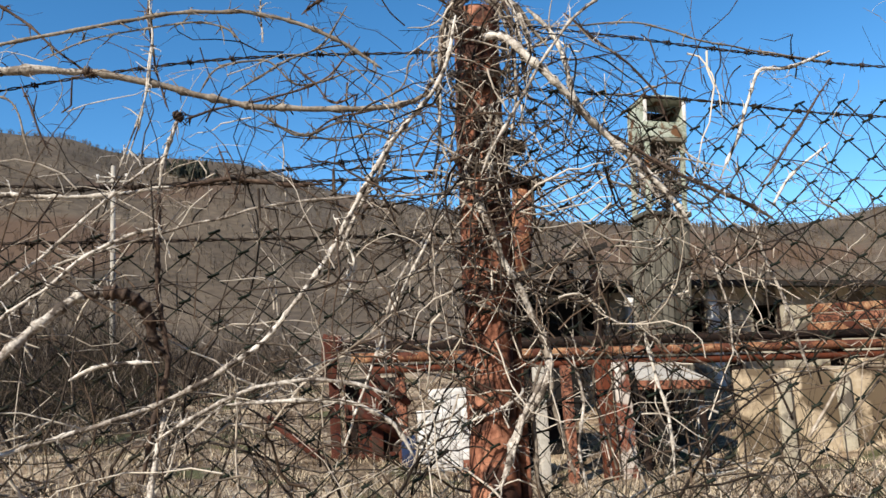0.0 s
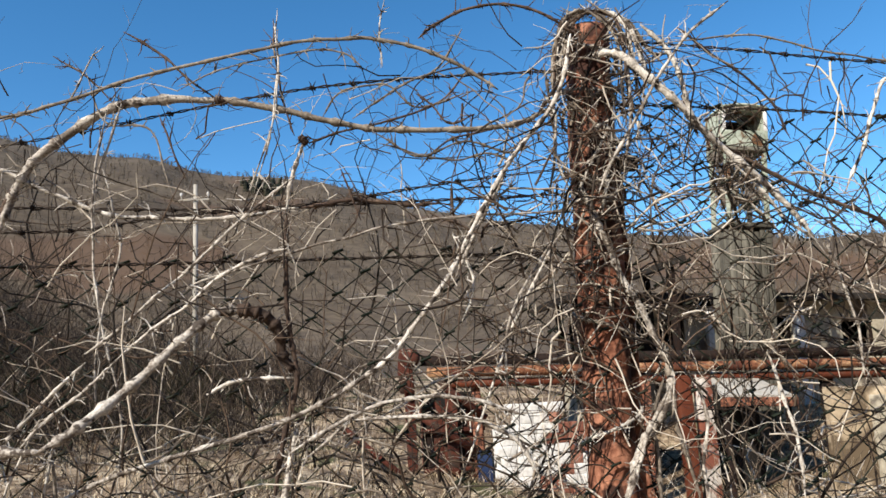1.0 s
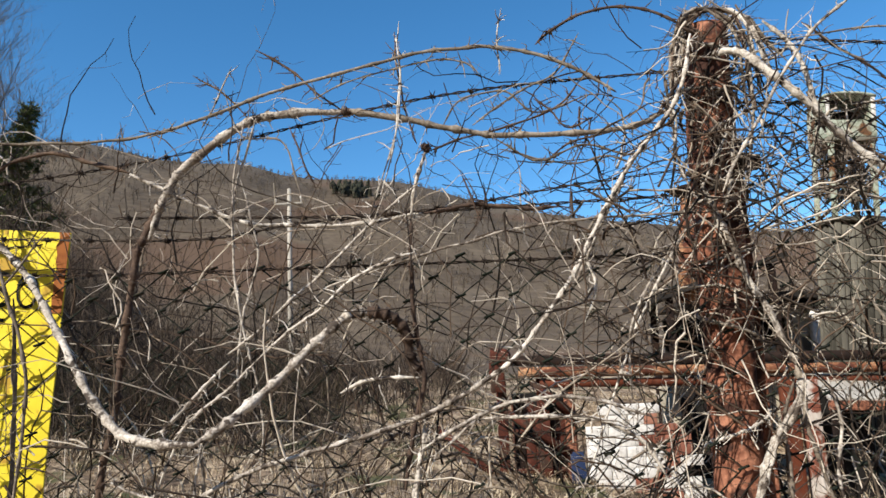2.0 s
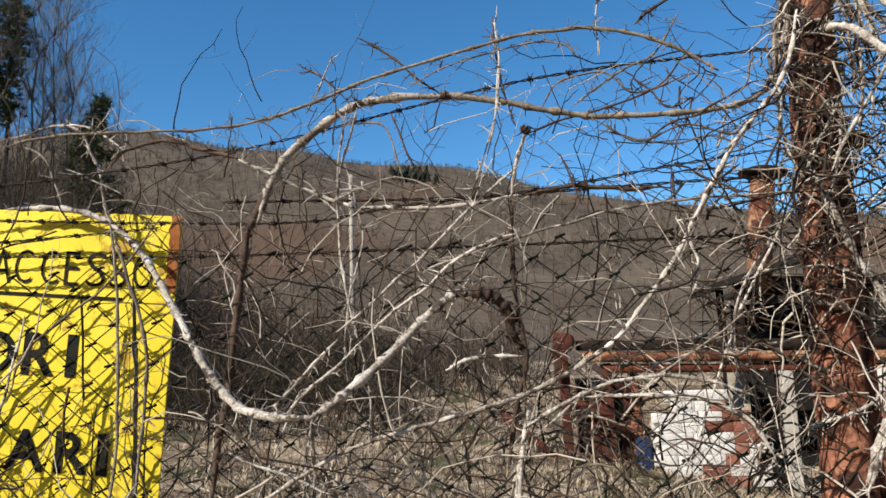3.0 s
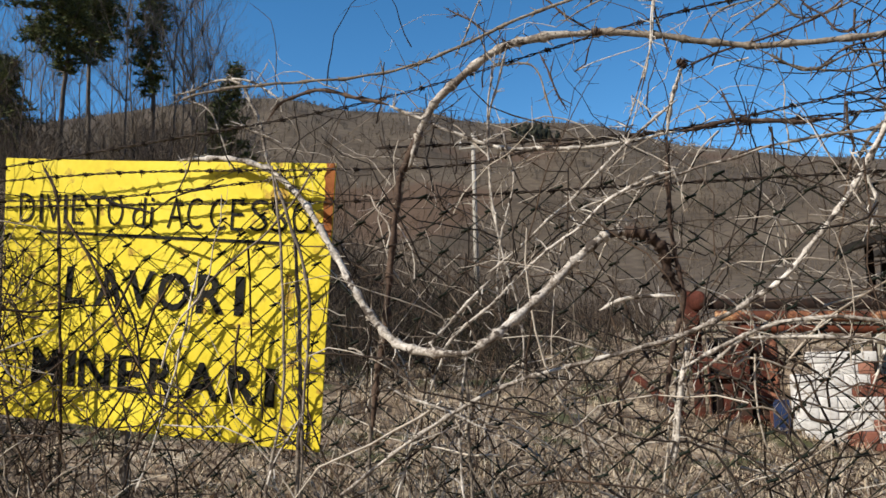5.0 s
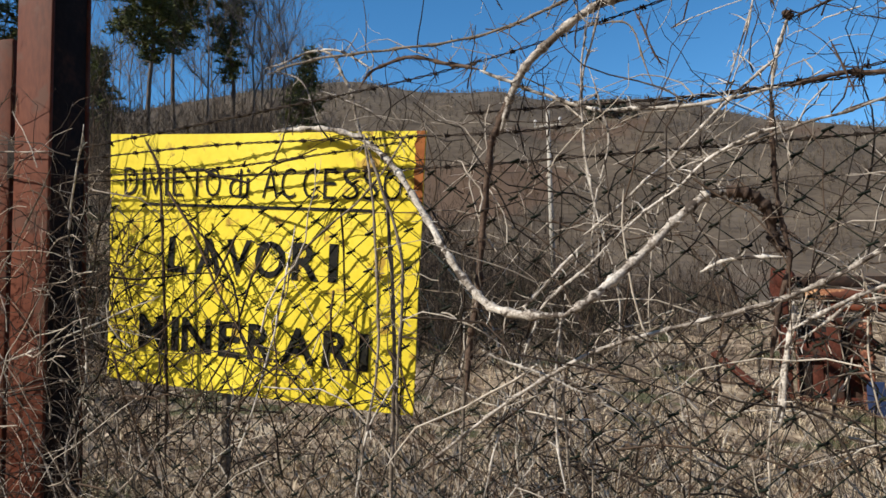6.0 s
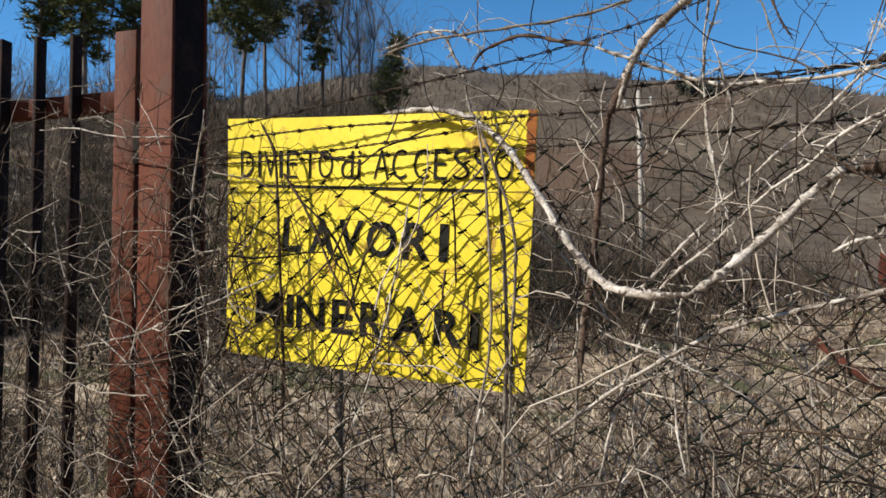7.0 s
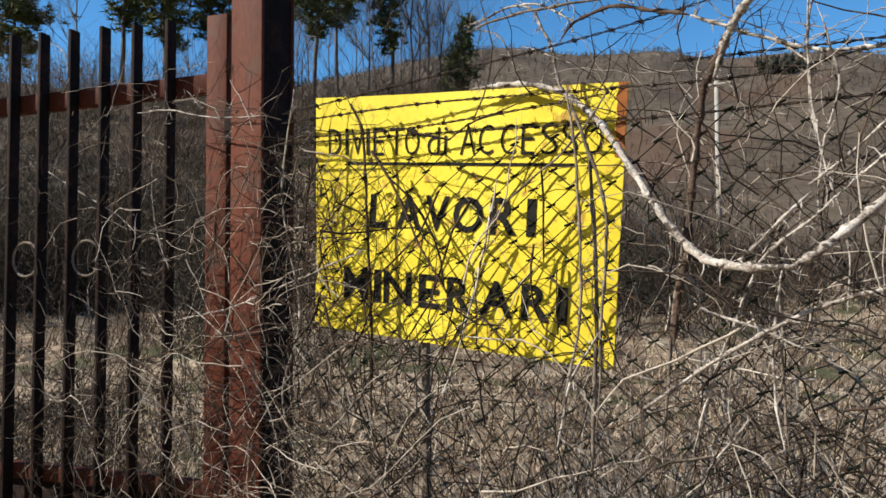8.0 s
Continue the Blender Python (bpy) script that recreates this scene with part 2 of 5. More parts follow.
def ground_height(x, y):
    r, az = math.hypot(x, y), math.degrees(math.atan2(x, y))
    ahead = smooth_step(1.0, 6.0, y)
    low = 0.05 * max(r - 4, 0) * ahead if r < 40 else 1.8 * ahead
    low -= 1.5 * math.exp(-((x - 6) / 7) ** 2 - ((y - 15) / 6) ** 2)
    z = low + 0.06 * noise.noise((x * 0.5, y * 0.5, 0)) * min(r / 4, 3)
    # a nearer bank behind the sign and the gate
    bank = smooth_step(-22, -40, az) * ahead
    z += bank * 0.285 * max(min(r, 75) - 14, 0) * smooth_step(14, 40, r)
    e = math.tan(radians(ridge(az)))
    up = smooth_step(45, 330, r) ** 0.75
    far = 1.6 + min(r, 340) * e * up + 6 * noise.noise((x * 0.012, y * 0.012, 3)) * up * smooth_step(335, 250, r)
    if r > 360:
        far -= (r - 360) * 0.08
    return max(z, far) if r > 45 else z


def build_ground():
    radii = [0.0] + [0.6 * 1.075 ** i for i in range(98)]
    radii = [r for r in radii if r < 720] + [900, 1500, 3000]
    steps = 288
    verts, faces = [], []
    for r in radii:
        for s in range(steps):
            a = 2 * math.pi * s / steps
            x, y = r * math.sin(a), r * math.cos(a)
            verts.append((x, y, ground_height(x, y) if r < 880 else ground_height(x, y) * 0.2 - 40))
    for i in range(len(radii) - 1):
        for s in range(steps):
            faces.append([i * steps + s, i * steps + (s + 1) % steps, (i + 1) * steps + (s + 1) % steps, (i + 1) * steps + s][::-1])
    pile = Pile()
    pile.add(verts, faces)
    ob = solid("ground", pile, GROUND, "brown winter hillside with dry grass and bare soil, raised unseen behind to block sky", "ground", kind="structure")
    ob.data.materials.append(FOREST)
    for f in ob.data.polygons:
        r = f.center.xy.length + 9 * noise.noise(f.center * 0.08)
        f.material_index = 1 if r > 48 else 0


build_ground()
rng = random.Random(7)


def stems(pile, x, y, z, count, height, spread, radius, sides=3, segments=4, lean=0.25):
    """A clump of thin bare stems that rise from one root, with a few side twigs."""
    for _ in range(count):
        a, h = rng.uniform(0, 2 * math.pi), height * rng.uniform(0.45, 1.1)
        d = spread * rng.random()
        p = np.array((x + d * math.cos(a), y + d * math.sin(a), z - 0.05))
        v = np.array((lean * rng.gauss(0, 1), lean * rng.gauss(0, 1), 1.0))
        pts = [p]
        for i in range(segments):
            v = v + np.array((rng.gauss(0, 0.16), rng.gauss(0, 0.16), rng.gauss(0, 0.05)))
            pts.append(pts[-1] + v / np.linalg.norm(v) * h / segments)
        pile.tube(pts, np.linspace(radius, radius * 0.25, segments + 1), sides, cap=False)
        for i in range(1, segments):
            q = pts[i]
            w = np.array((rng.gauss(0, 0.6), rng.gauss(0, 0.6), 0.6))
            pile.tube([q, q + w * h * 0.16, q + w * h * 0.28 + np.array((0, 0, 0.05 * h))], [radius * 0.6, radius * 0.4, radius * 0.15], 3, cap=False)


def build_grass():
    near, far = Pile(), Pile()
    for pile, count, r0, r1, size in ((near, 9000, 1.75, 7.5, 0.10), (far, 11000, 6.0, 26.0, 0.17)):
        for _ in range(count):
            az, r = radians(rng.uniform(-75, 48)), r0 + (r1 - r0) * rng.random() ** 0.8
            x, y = r * math.sin(az), r * math.cos(az)
            if y < 1.7:
                continue
            z = ground_height(x, y)
            for _ in range(5):
                a, h, w = rng.uniform(0, 6.3), size * rng.uniform(0.4, 1.3), size * 0.030 * (1 if pile is near else 1.5)
                tip = np.array((math.cos(a), math.sin(a), 0)) * h * rng.uniform(0.6, 2.4)
                side = np.array((-math.sin(a), math.cos(a), 0)) * w
                p = np.array((x + rng.gauss(0, 0.05), y + rng.gauss(0, 0.05), z - 0.02))
                mid, top = p + tip * 0.35 + (0, 0, h * 0.65), p + tip + (0, 0, h * rng.uniform(0.55, 1.0))
                pile.add([p - side, p + side, mid + side * 0.7, mid - side * 0.7, top], [[0, 1, 2, 3], [3, 2, 4]])
    solid("dry_grass", near, STRAW, "dry straw-coloured winter grass behind the fence", "grass", kind="stuff")
    solid("dry_grass", far, STRAW, "dry straw-coloured meadow grass below the hill", "grass", kind="stuff")


def build_litter():
    """Curled dead leaves lying between the grass tufts."""
    pile = Pile()
    for _ in range(9000):
        az, r = radians(rng.uniform(-75, 45)), 1.9 + 8.0 * rng.random() ** 0.9
        x, y = r * math.sin(az), r * math.cos(az)
        if y < 1.75:
            continue
        c = np.array((x, y, ground_height(x, y) + rng.uniform(0.005, 0.05)))
        a, h = rng.uniform(0, 6.3), rng.uniform(0.018, 0.045)
        u, v = np.array((math.cos(a), math.sin(a), rng.gauss(0, 0.5))) * h, np.array((-math.sin(a), math.cos(a), rng.gauss(0, 0.5))) * h * 0.6
        lift = np.array((0, 0, h * rng.uniform(0.2, 0.8)))
        pile.add([c - u, c - v + lift, c + u, c + v + lift], [[0, 1, 2], [0, 2, 3]])
    solid("leaf_litter", pile, LITTER, "scattered curled dead leaves on the ground", "leaves", kind="stuff", smooth=False)


def build_scrub():
    pile = Pile()
    for _ in range(620):
        az = rng.uniform(-70, -4) if rng.random() < 0.85 else rng.uniform(-4, 48)
        r = rng.uniform(15, 46)
        x, y = r * math.sin(radians(az)), r * math.cos(radians(az))
        if -2 < x < 16 and 8 < y < 26:
            continue
        h = (1.2 + 2.6 * smooth_step(-8, -24, az)) * rng.uniform(0.5, 1.15) * (0.6 + r / 60)
        stems(pile, x, y, ground_height(x, y), rng.randint(6, 11), h, 0.7, 0.0075 * r / 20 + 0.004, lean=0.42)
    thicket = Pile()
    for _ in range(270):
        az, r = -40 + 28 * rng.random() ** 1.2, rng.uniform(18, 28)
        x, y = r * math.sin(radians(az)), r * math.cos(radians(az))
        stems(thicket, x, y, ground_height(x, y), 9, rng.uniform(0.7, 2.7), 0.8, 0.010, lean=0.5)
    solid("leafless_scrub", thicket, UNDER, "tangled leafless thicket at the foot of the hill, shade in its dark colour", "scrub", kind="stuff")
    solid("leafless_scrub", pile, SCRUB, "dense leafless brown scrub on the slope", "scrub", kind="stuff")
    saplings = Pile()
    for _ in range(300):
        az, r = -40 + 38 * rng.random() ** 1.25, rng.uniform(22, 36)
        x, y = r * math.sin(radians(az)), r * math.cos(radians(az))
        if -10.5 < x < -5 and 24 < y < 29:
            continue
        h = (2.2 + 3.2 * smooth_step(-6, -26, az)) * rng.uniform(0.55, 1.2)
        stems(saplings, x, y, ground_height(x, y), 5, h, 0.5, 0.016, 4, 5, lean=0.13)
    solid("leafless_saplings", saplings, SCRUB, "upright leafless grey-brown saplings on the lower slope", "saplings", kind="stuff")
    bank = Pile()
    for _ in range(330):
        az, r = rng.uniform(-74, -25), rng.uniform(30, 56)
        x, y = r * math.sin(radians(az)), r * math.cos(radians(az))
        stems(bank, x, y, ground_height(x, y), 9, rng.uniform(2.4, 5.6), 1.3, 0.016, lean=0.35)
    for _ in range(190):
        az, r = rng.uniform(-37, -24), rng.uniform(54, 76)
        x, y = r * math.sin(radians(az)), r * math.cos(radians(az))
        stems(bank, x, y, ground_height(x, y), 12, rng.uniform(3.5, 7.0), 1.6, 0.022, lean=0.28)
    solid("leafless_scrub", bank, WOODS, "reddish-brown leafless scrub below the pines", "scrub", kind="stuff")
    hedge = Pile()
    for _ in range(330):
        az, r = rng.uniform(-78, -49), rng.uniform(19, 26)
        x, y = r * math.sin(radians(az)), r * math.cos(radians(az))
        stems(hedge, x, y, ground_height(x, y), 10, rng.uniform(1.4, 3.4), 0.9, 0.014, lean=0.45)
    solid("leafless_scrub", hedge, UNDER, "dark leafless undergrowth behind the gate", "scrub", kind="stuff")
    # low dark stems added where bank and hedge shadow falls on the grass
    low = Pile()
    for _ in range(150):
        az, r = rng.uniform(-80, -56), rng.uniform(4.2, 9.5)
        x, y = r * math.sin(radians(az)), r * math.cos(radians(az))
        stems(low, x, y, ground_height(x, y), 9, rng.uniform(0.25, 0.8), 0.35, 0.006, lean=0.6)
    solid("leafless_scrub", low, UNDER, "low brambles added behind the gate, dark to stand for shadow", "scrub", kind="stuff")
    weeds = Pile()
    for _ in range(330):
        x, y = rng.uniform(-4.2, 3.2), rng.uniform(1.75, 6.5)
        stems(weeds, x * (0.6 + y * 0.25), y, ground_height(x, y), 2, rng.uniform(0.6, 1.5), 0.12, 0.0026, 3, 5, 0.18)
    for mat, count, label in ((TWIG_DARK, 230, "dark upright dead canes close behind the fence"), (TWIG_PALE, 330, "pale upright dead canes close behind the fence")):
        canes = Pile()
        for _ in range(count):
            x, y = rng.uniform(-1.5, 1.6), 1.68 + 2.2 * rng.random() ** 1.6
            stems(canes, x * (0.55 + y * 0.29), y, ground_height(x, y), 2, rng.uniform(0.7, 1.55), 0.10, 0.0034, 4, 6, 0.2)
        solid("dead_weeds", canes, mat, label, "weeds", kind="stuff")
    solid("dead_weeds", weeds, STRAW, "dead pale weed stalks behind the fence", "weeds", kind="stuff")


def build_woods():
    pile = Pile()
    for _ in range(7500):
        az = rng.uniform(-74, 50)
        r = 90 + 265 * rng.random() ** 0.6
        x, y = r * math.sin(radians(az)), r * math.cos(radians(az))
        z, h = ground_height(x, y), rng.uniform(1.6, 4.2) * (0.5 if r > 290 else 1.0)
        w = 0.03 + r * 0.00022
        pile.tube([(x, y, z - 0.5), (x + rng.gauss(0, 0.4), y, z + h)], [w * 1.4, w * 0.3], 3, cap=False)
        for k in range(6):
            t, a = rng.uniform(0.1, 0.8), rng.uniform(0, 6.3)
            out, rise = h * rng.uniform(0.2, 0.5), h * rng.uniform(0.1, 0.4)
            b = np.array((x, y, z + h * t))
            pile.tube([b, b + (math.cos(a) * out, math.sin(a) * out, rise)], [w * 0.8, w * 0.25], 3, cap=False)
    solid("far_woods", pile, WOODS, "grey-brown leafless woods covering the hill", "woods", kind="stuff")
    patch = Pile()
    for _ in range(70):
        az, r = rng.gauss(-9.6, 0.75), rng.uniform(272, 292)
        x, y = r * math.sin(radians(az)), r * math.cos(radians(az))
        z, h = ground_height(x, y), rng.uniform(2.5, 4.2)
        for k in range(4):
            t = k / 4
            patch.tube([(x, y, z + h * t), (x + rng.gauss(0, 0.4), y, z + h * (t + 0.4))], [h * 0.4 * (1 - t * 0.7), 0.3], 6)
    solid("evergreen_stand", patch, CONIFER, "dark evergreen stand high on the hill", "trees", kind="stuff")


build_grass()
build_litter()
build_scrub()
build_woods()


# ---- trees on the bank ----
def branching(pile, p, v, length, radius, depth):
    pts = [p]
    for _ in range(4):
        v = v + np.array((rng.gauss(0, 0.1), rng.gauss(0, 0.1), 0.05))
        v /= np.linalg.norm(v)
        pts.append(pts[-1] + v * length / 4)
    pile.tube(pts, np.linspace(radius, radius * 0.5, 5), 5 if depth > 2 else 3, cap=False)
    if depth == 0:
        return
    for i in range(2, 5):
        for _ in range(2):
            w = v * 0.9 + np.array((rng.gauss(0, 0.5), rng.gauss(0, 0.5), rng.gauss(0.15, 0.25)))
            branching(pile, pts[i], w / np.linalg.norm(w), length * rng.uniform(0.45, 0.7), radius * 0.42, depth - 1)


def bare_tree(az, r, height):
    x, y = r * math.sin(radians(az)), r * math.cos(radians(az))
    z = ground_height(x, y)
    ob = thing("bare_tree", "tall leafless grey tree on the bank", "tree", "leafless trees on the bank", at=(x, y, z))
    trunk = Pile()
    pts = [(x + rng.gauss(0, 0.045) * i, y, z - 0.3 + (height * 0.85) * i / 6) for i in range(7)]
    trunk.tube(pts, np.linspace(0.0042 * height, 0.0016 * height, 7), 8)
    part("trunk", trunk, TRUNK, ob)
    crown = Pile()
    for i in range(2, 7):
        for _ in range(4):
            a = rng.uniform(0, 6.3)
            v = np.array((math.cos(a) * 0.6, math.sin(a) * 0.6, 0.8))
            branching(crown, np.array(pts[i]), v / np.linalg.norm(v), height * rng.uniform(0.13, 0.24), 0.0018 * height, 2)
    part("crown", crown, TRUNK, ob, "bare twigs")


def pine_tree(az, r, height, bare=0.3, spread=0.17, taper=0.75):
    x, y = r * math.sin(radians(az)), r * math.cos(radians(az))
    z = ground_height(x, y)
    ob = thing("pine_tree", "tall dark green pine on the bank" if taper < 0.9 else "small dark conical evergreen among leafless trees", "tree", "pines on the bank", at=(x, y, z))
    trunk, crown = Pile(), Pile()
    pts = [(x + 0.05 * rng.gauss(0, 1) * i, y, z - 0.3 + height * i / 7) for i in range(8)]
    trunk.tube(pts, np.linspace(0.010 * height, 0.002 * height, 8), 8)
    for i in range(110):
        t = bare + (0.985 - bare) * (i / 109) ** 0.9
        a = rng.uniform(0, 6.3)
        k = min(int(t * 7), 6)
        up = (t - bare) / (1 - bare)
        full = min(1.0, 0.45 + 2.2 * up) * (1 - taper * up ** 1.5)
        reach = height * spread * full * rng.uniform(0.35, 1.2)
        f = t * 7 - k
        base = np.array(pts[k]) * (1 - f) + np.array(pts[k + 1]) * f
        tip = base + np.array((math.cos(a) * reach, math.sin(a) * reach, reach * rng.uniform(-0.25, 0.3)))
        trunk.tube([base, tip], [0.06, 0.015], 3, cap=False)
        for s in range(max(5, int(7.5 * reach))):
            c = base + (tip - base) * rng.uniform(0.25, 1.08) + np.array((rng.gauss(0, 0.28), rng.gauss(0, 0.28), rng.gauss(0.05, 0.14)))
            for _ in range(14):
                d = np.array((rng.gauss(0, 1), rng.gauss(0, 1), rng.gauss(0.35, 0.55)))
                d *= rng.uniform(0.25, 0.55) / np.linalg.norm(d)
                w = np.cross(d, (rng.gauss(0, 1), rng.gauss(0, 1), 0.5))
                w *= 0.042 / (np.linalg.norm(w) + 1e-6)
                crown.add([c - w, c + w, c + d], [[0, 1, 2]])
    part("trunk", trunk, TRUNK, ob)
    part("crown", crown, NEEDLES, ob, "dark needle foliage", smooth=False)


for az, r, h, bare, spread, taper in ((-44.2, 46, 16.0, 0.36, 0.19, 0.6), (-42.4, 50, 16.0, 0.42, 0.15, 0.6), (-38.3, 50, 17.5, 0.3, 0.085, 0.7), (-47.3, 52, 6.5, 0.1, 0.22, 0.8), (-54.8, 42, 15.5, 0.3, 0.15, 0.7), (-57.6, 45, 15, 0.35, 0.12, 0.7), (-51.6, 44, 14.5, 0.35, 0.11, 0.7), (-64.3, 45, 10.5, 0.25, 0.18, 0.7), (-33.1, 54, 11.4, 0.05, 0.24, 0.95)):
    pine_tree(az, r, h, bare, spread, taper)
for az, r, h in ((-36.9, 46, 17.5), (-35.6, 49, 17.5), (-34.6, 47, 15.5), (-40.2, 43, 15), (-48.9, 42, 13), (-50.2, 45, 13), (-60.5, 41, 12), (-32.0, 55, 13.5), (-30.9, 60, 11), (-35.3, 58, 13), (-33.6, 62, 11.5), (-31.6, 64, 10), (-29.6, 66, 8.5), (-28.4, 68, 7.5), (-27.2, 70, 6.5), (-26.2, 72, 5.5), (-39.6, 52, 14), (-45.4, 50, 11), (-46.6, 47, 10), (-37.6, 53, 14.5), (-36.2, 52, 16), (-53.2, 47, 11), (-47.8, 55, 12), (-46.0, 58, 13), (-44.6, 56, 12), (-43.0, 54, 12.5), (-41.0, 57, 13), (-40.4, 60, 12), (-38.9, 58, 13), (-37.2, 61, 12.5), (-34.1, 57, 13.5), (-35.0, 63, 12)):
    bare_tree(az, r, h)


# ---- utility pole ----
def utility_pole():
    x, y = -7.55, 28.78
    ob = thing("utility_pole", "slim pale concrete utility pole with a crossarm", "utility pole", at=(x, y, 1.2))
    shaft, arm = Pile(), Pile()
    shaft.tube([(x, y, 0.6), (x, y, 5), (x, y, 9.45)], [0.115, 0.095, 0.075], 12)
    part("shaft", shaft, CONCRETE, ob)
    arm.box((x - 0.55, y - 0.13, 8.80), (x + 0.55, y - 0.085, 8.86))
    arm_ob = part("crossarm", arm, CONCRETE, ob, smooth=False)
    for dx in (-0.5, 0.5):
        pin = Pile()
        pin.tube([(x + dx, y - 0.108, 8.86), (x + dx, y - 0.108, 8.96), (x + dx, y - 0.108, 9.0), (x + dx, y - 0.108, 9.08), (x + dx, y - 0.108, 9.12)], [0.02, 0.02, 0.05, 0.055, 0.02], 8)
        part("insulator", pin, LIME, arm_ob, "white insulator")


utility_pole()


def ivy_thicket(az0, az1, r0, r1, height, count):
    """Dark evergreen undergrowth of small leaves on thin stems."""
    pile, leaves = Pile(), Pile()
    for _ in range(count):
        az, r = radians(rng.uniform(az0, az1)), rng.uniform(r0, r1)
        x, y = r * math.sin(az), r * math.cos(az)
        z, h = ground_height(x, y), height * rng.uniform(0.4, 1.1)
        stems(pile, x, y, z, 4, h, 0.3, 0.007, lean=0.35)
        for _ in range(150):
            c = np.array((x + rng.gauss(0, 0.28), y + rng.gauss(0, 0.28), z + h * rng.random() ** 0.8))
            d = np.array([rng.gauss(0, 1) for _ in range(3)])
            d *= rng.uniform(0.03, 0.06) / np.linalg.norm(d)
            w = np.cross(d, (rng.gauss(0, 1), rng.gauss(0, 1), rng.gauss(0, 1)))
            w *= 0.022 / (np.linalg.norm(w) + 1e-6)
            leaves.add([c, c + d * 0.5 + w, c + d, c + d * 0.5 - w], [[0, 1, 2, 3]])
    solid("ivy_stems", pile, SCRUB, "dark thin stems of an ivy thicket", "thicket", kind="stuff")
    solid("ivy_leaves", leaves, CONIFER, "dark green ivy leaves in the shade", "thicket", kind="stuff")


ivy_thicket(-54, -50, 11, 14, 2.2, 26)
ivy_thicket(-29, -21, 19, 23, 1.5, 26)


# ---- ruined mine works behind the fence ----
def pipe_rack():
    ob = thing("pipe_rack", "rusty steel pipe rack crossing the mine yard", "pipe rack", at=(6, 15, -1.3))
    slope = lambda x: 1.63 - 0.030 * (x - 0.7)
    upper, lower, ledge = Pile(), Pile(), Pile()
    upper.tube([(x, 14.96, slope(x) + 0.09) for x in np.linspace(0.5, 15, 12)], 0.10, 12)
    part("pipe", upper, ORANGE, ob, "orange rusted pipe")
    lower.tube([(x, 15.05, slope(x) - 0.13) for x in np.linspace(0.9, 15, 12)], 0.085, 12)
    part("pipe", lower, OXIDE, ob, "dark red rusted pipe")
    # channel deepened so its dark face gives the shadow band over the pipes
    m = Matrix.Translation((0.4, 15.2, slope(0.4) + 0.24)) @ Matrix.Rotation(math.atan(0.030), 4, "Y")
    ledge.box((0, -0.30, -0.02), (14.6, 0.05, 0.17), m)
    part("channel", ledge, IRON, ob, "iron channel, made deep and dark to stand for its shadow")
    plate = bevelled((-0.05, 14.9, 1.35), (0.22, 15.0, 2.2), 0.02, rough=0.07, cuts=3)
    part("end_plate", plate, MAROON, ob)
    disc = Pile()
    centre, axis = Vector((0.20, 14.86, 2.02)), Vector((-0.6, -0.8, 0.1)).normalized()
    disc.tube([centre + axis * s for s in (-0.07, -0.05, 0.05, 0.06, 0.08)], [0.15, 0.18, 0.18, 0.10, 0.08], 18)
    part("blind_flange", disc, MAROON, ob, "dark red rusted pipe flange")
    for x, w, mat in ((0.15, 0.10, MAROON), (0.95, 0.11, MAROON), (1.45, 0.09, RUST), (4.2, 0.12, IRON), (8.6, 0.12, IRON), (12.5, 0.12, RUST)):
        leg = bevelled((x - w, 15.1, -1.6), (x + w, 15.24, slope(x) - 0.03), 0.012)
        part("post", leg, mat, ob)
    for a, b in (((-1.1, 14.6, 0.75), (0.6, 14.8, -0.75)), ((0.2, 14.7, 1.0), (1.5, 14.9, 0.1)), ((0.7, 14.9, 1.55), (1.6, 15.0, 0.8))):
        brace = Pile()
        brace.tube([a, b], 0.07, 8)
        part("brace", brace, MAROON, ob)


def limewashed_block():
    """A ruined wall end: courses of white-washed blocks with bare bricks between."""
    ob = thing("ruined_wall", "ruined whitewashed block wall with bare red bricks", "wall", at=(2.6, 15, -1.4))
    core = Pile()
    core.box((1.75, 14.88, -1.6), (3.45, 15.3, 0.55))
    part("core", core, LIME, ob, smooth=False)
    blocks = [bevelled((0, 0, 0), (w, 0.12, 0.19), 0.012, rough=0.008).mesh("block", LIME) for w in (0.30, 0.42)]
    bricks = bevelled((0, 0, 0), (0.24, 0.09, 0.19), 0.008).mesh("brick", BRICK)
    z, row = -1.5, 0
    while z < 0.9:
        x = 1.70 + (0.12 if row % 2 else 0)
        top = 3.45 if z < 0.45 else 3.25 - (z - 0.45) * 1.3
        start = 0.0 if z < 0.6 else 0.25
        x += start
        while x < top:
            bare = noise.noise((x * 0.95, z * 1.1, 4.2)) + 0.25 * noise.noise((x * 4, z * 4, 1)) > (0.06 if z > -0.1 else -0.1) and x > 2.15
            k = rng.randint(0, 1)
            w = 0.24 if bare else (0.30, 0.42)[k]
            piece = new("brick" if bare else "block", bricks if bare else blocks[k])
            piece.parent = ob
            piece.matrix_parent_inverse = Matrix.Translation(ob.location).inverted()
            piece.location = (x, 14.76 + rng.uniform(0, 0.03), z)
            x += w + 0.005
        z += 0.196
        row += 1
    sheet = bevelled((1.38, 14.82, -1.6), (1.66, 14.86, 0.2), 0.01)
    solid("leaning_sheet", sheet, BLUE, "dark blue sheet leaning beside the white wall", "sheet")


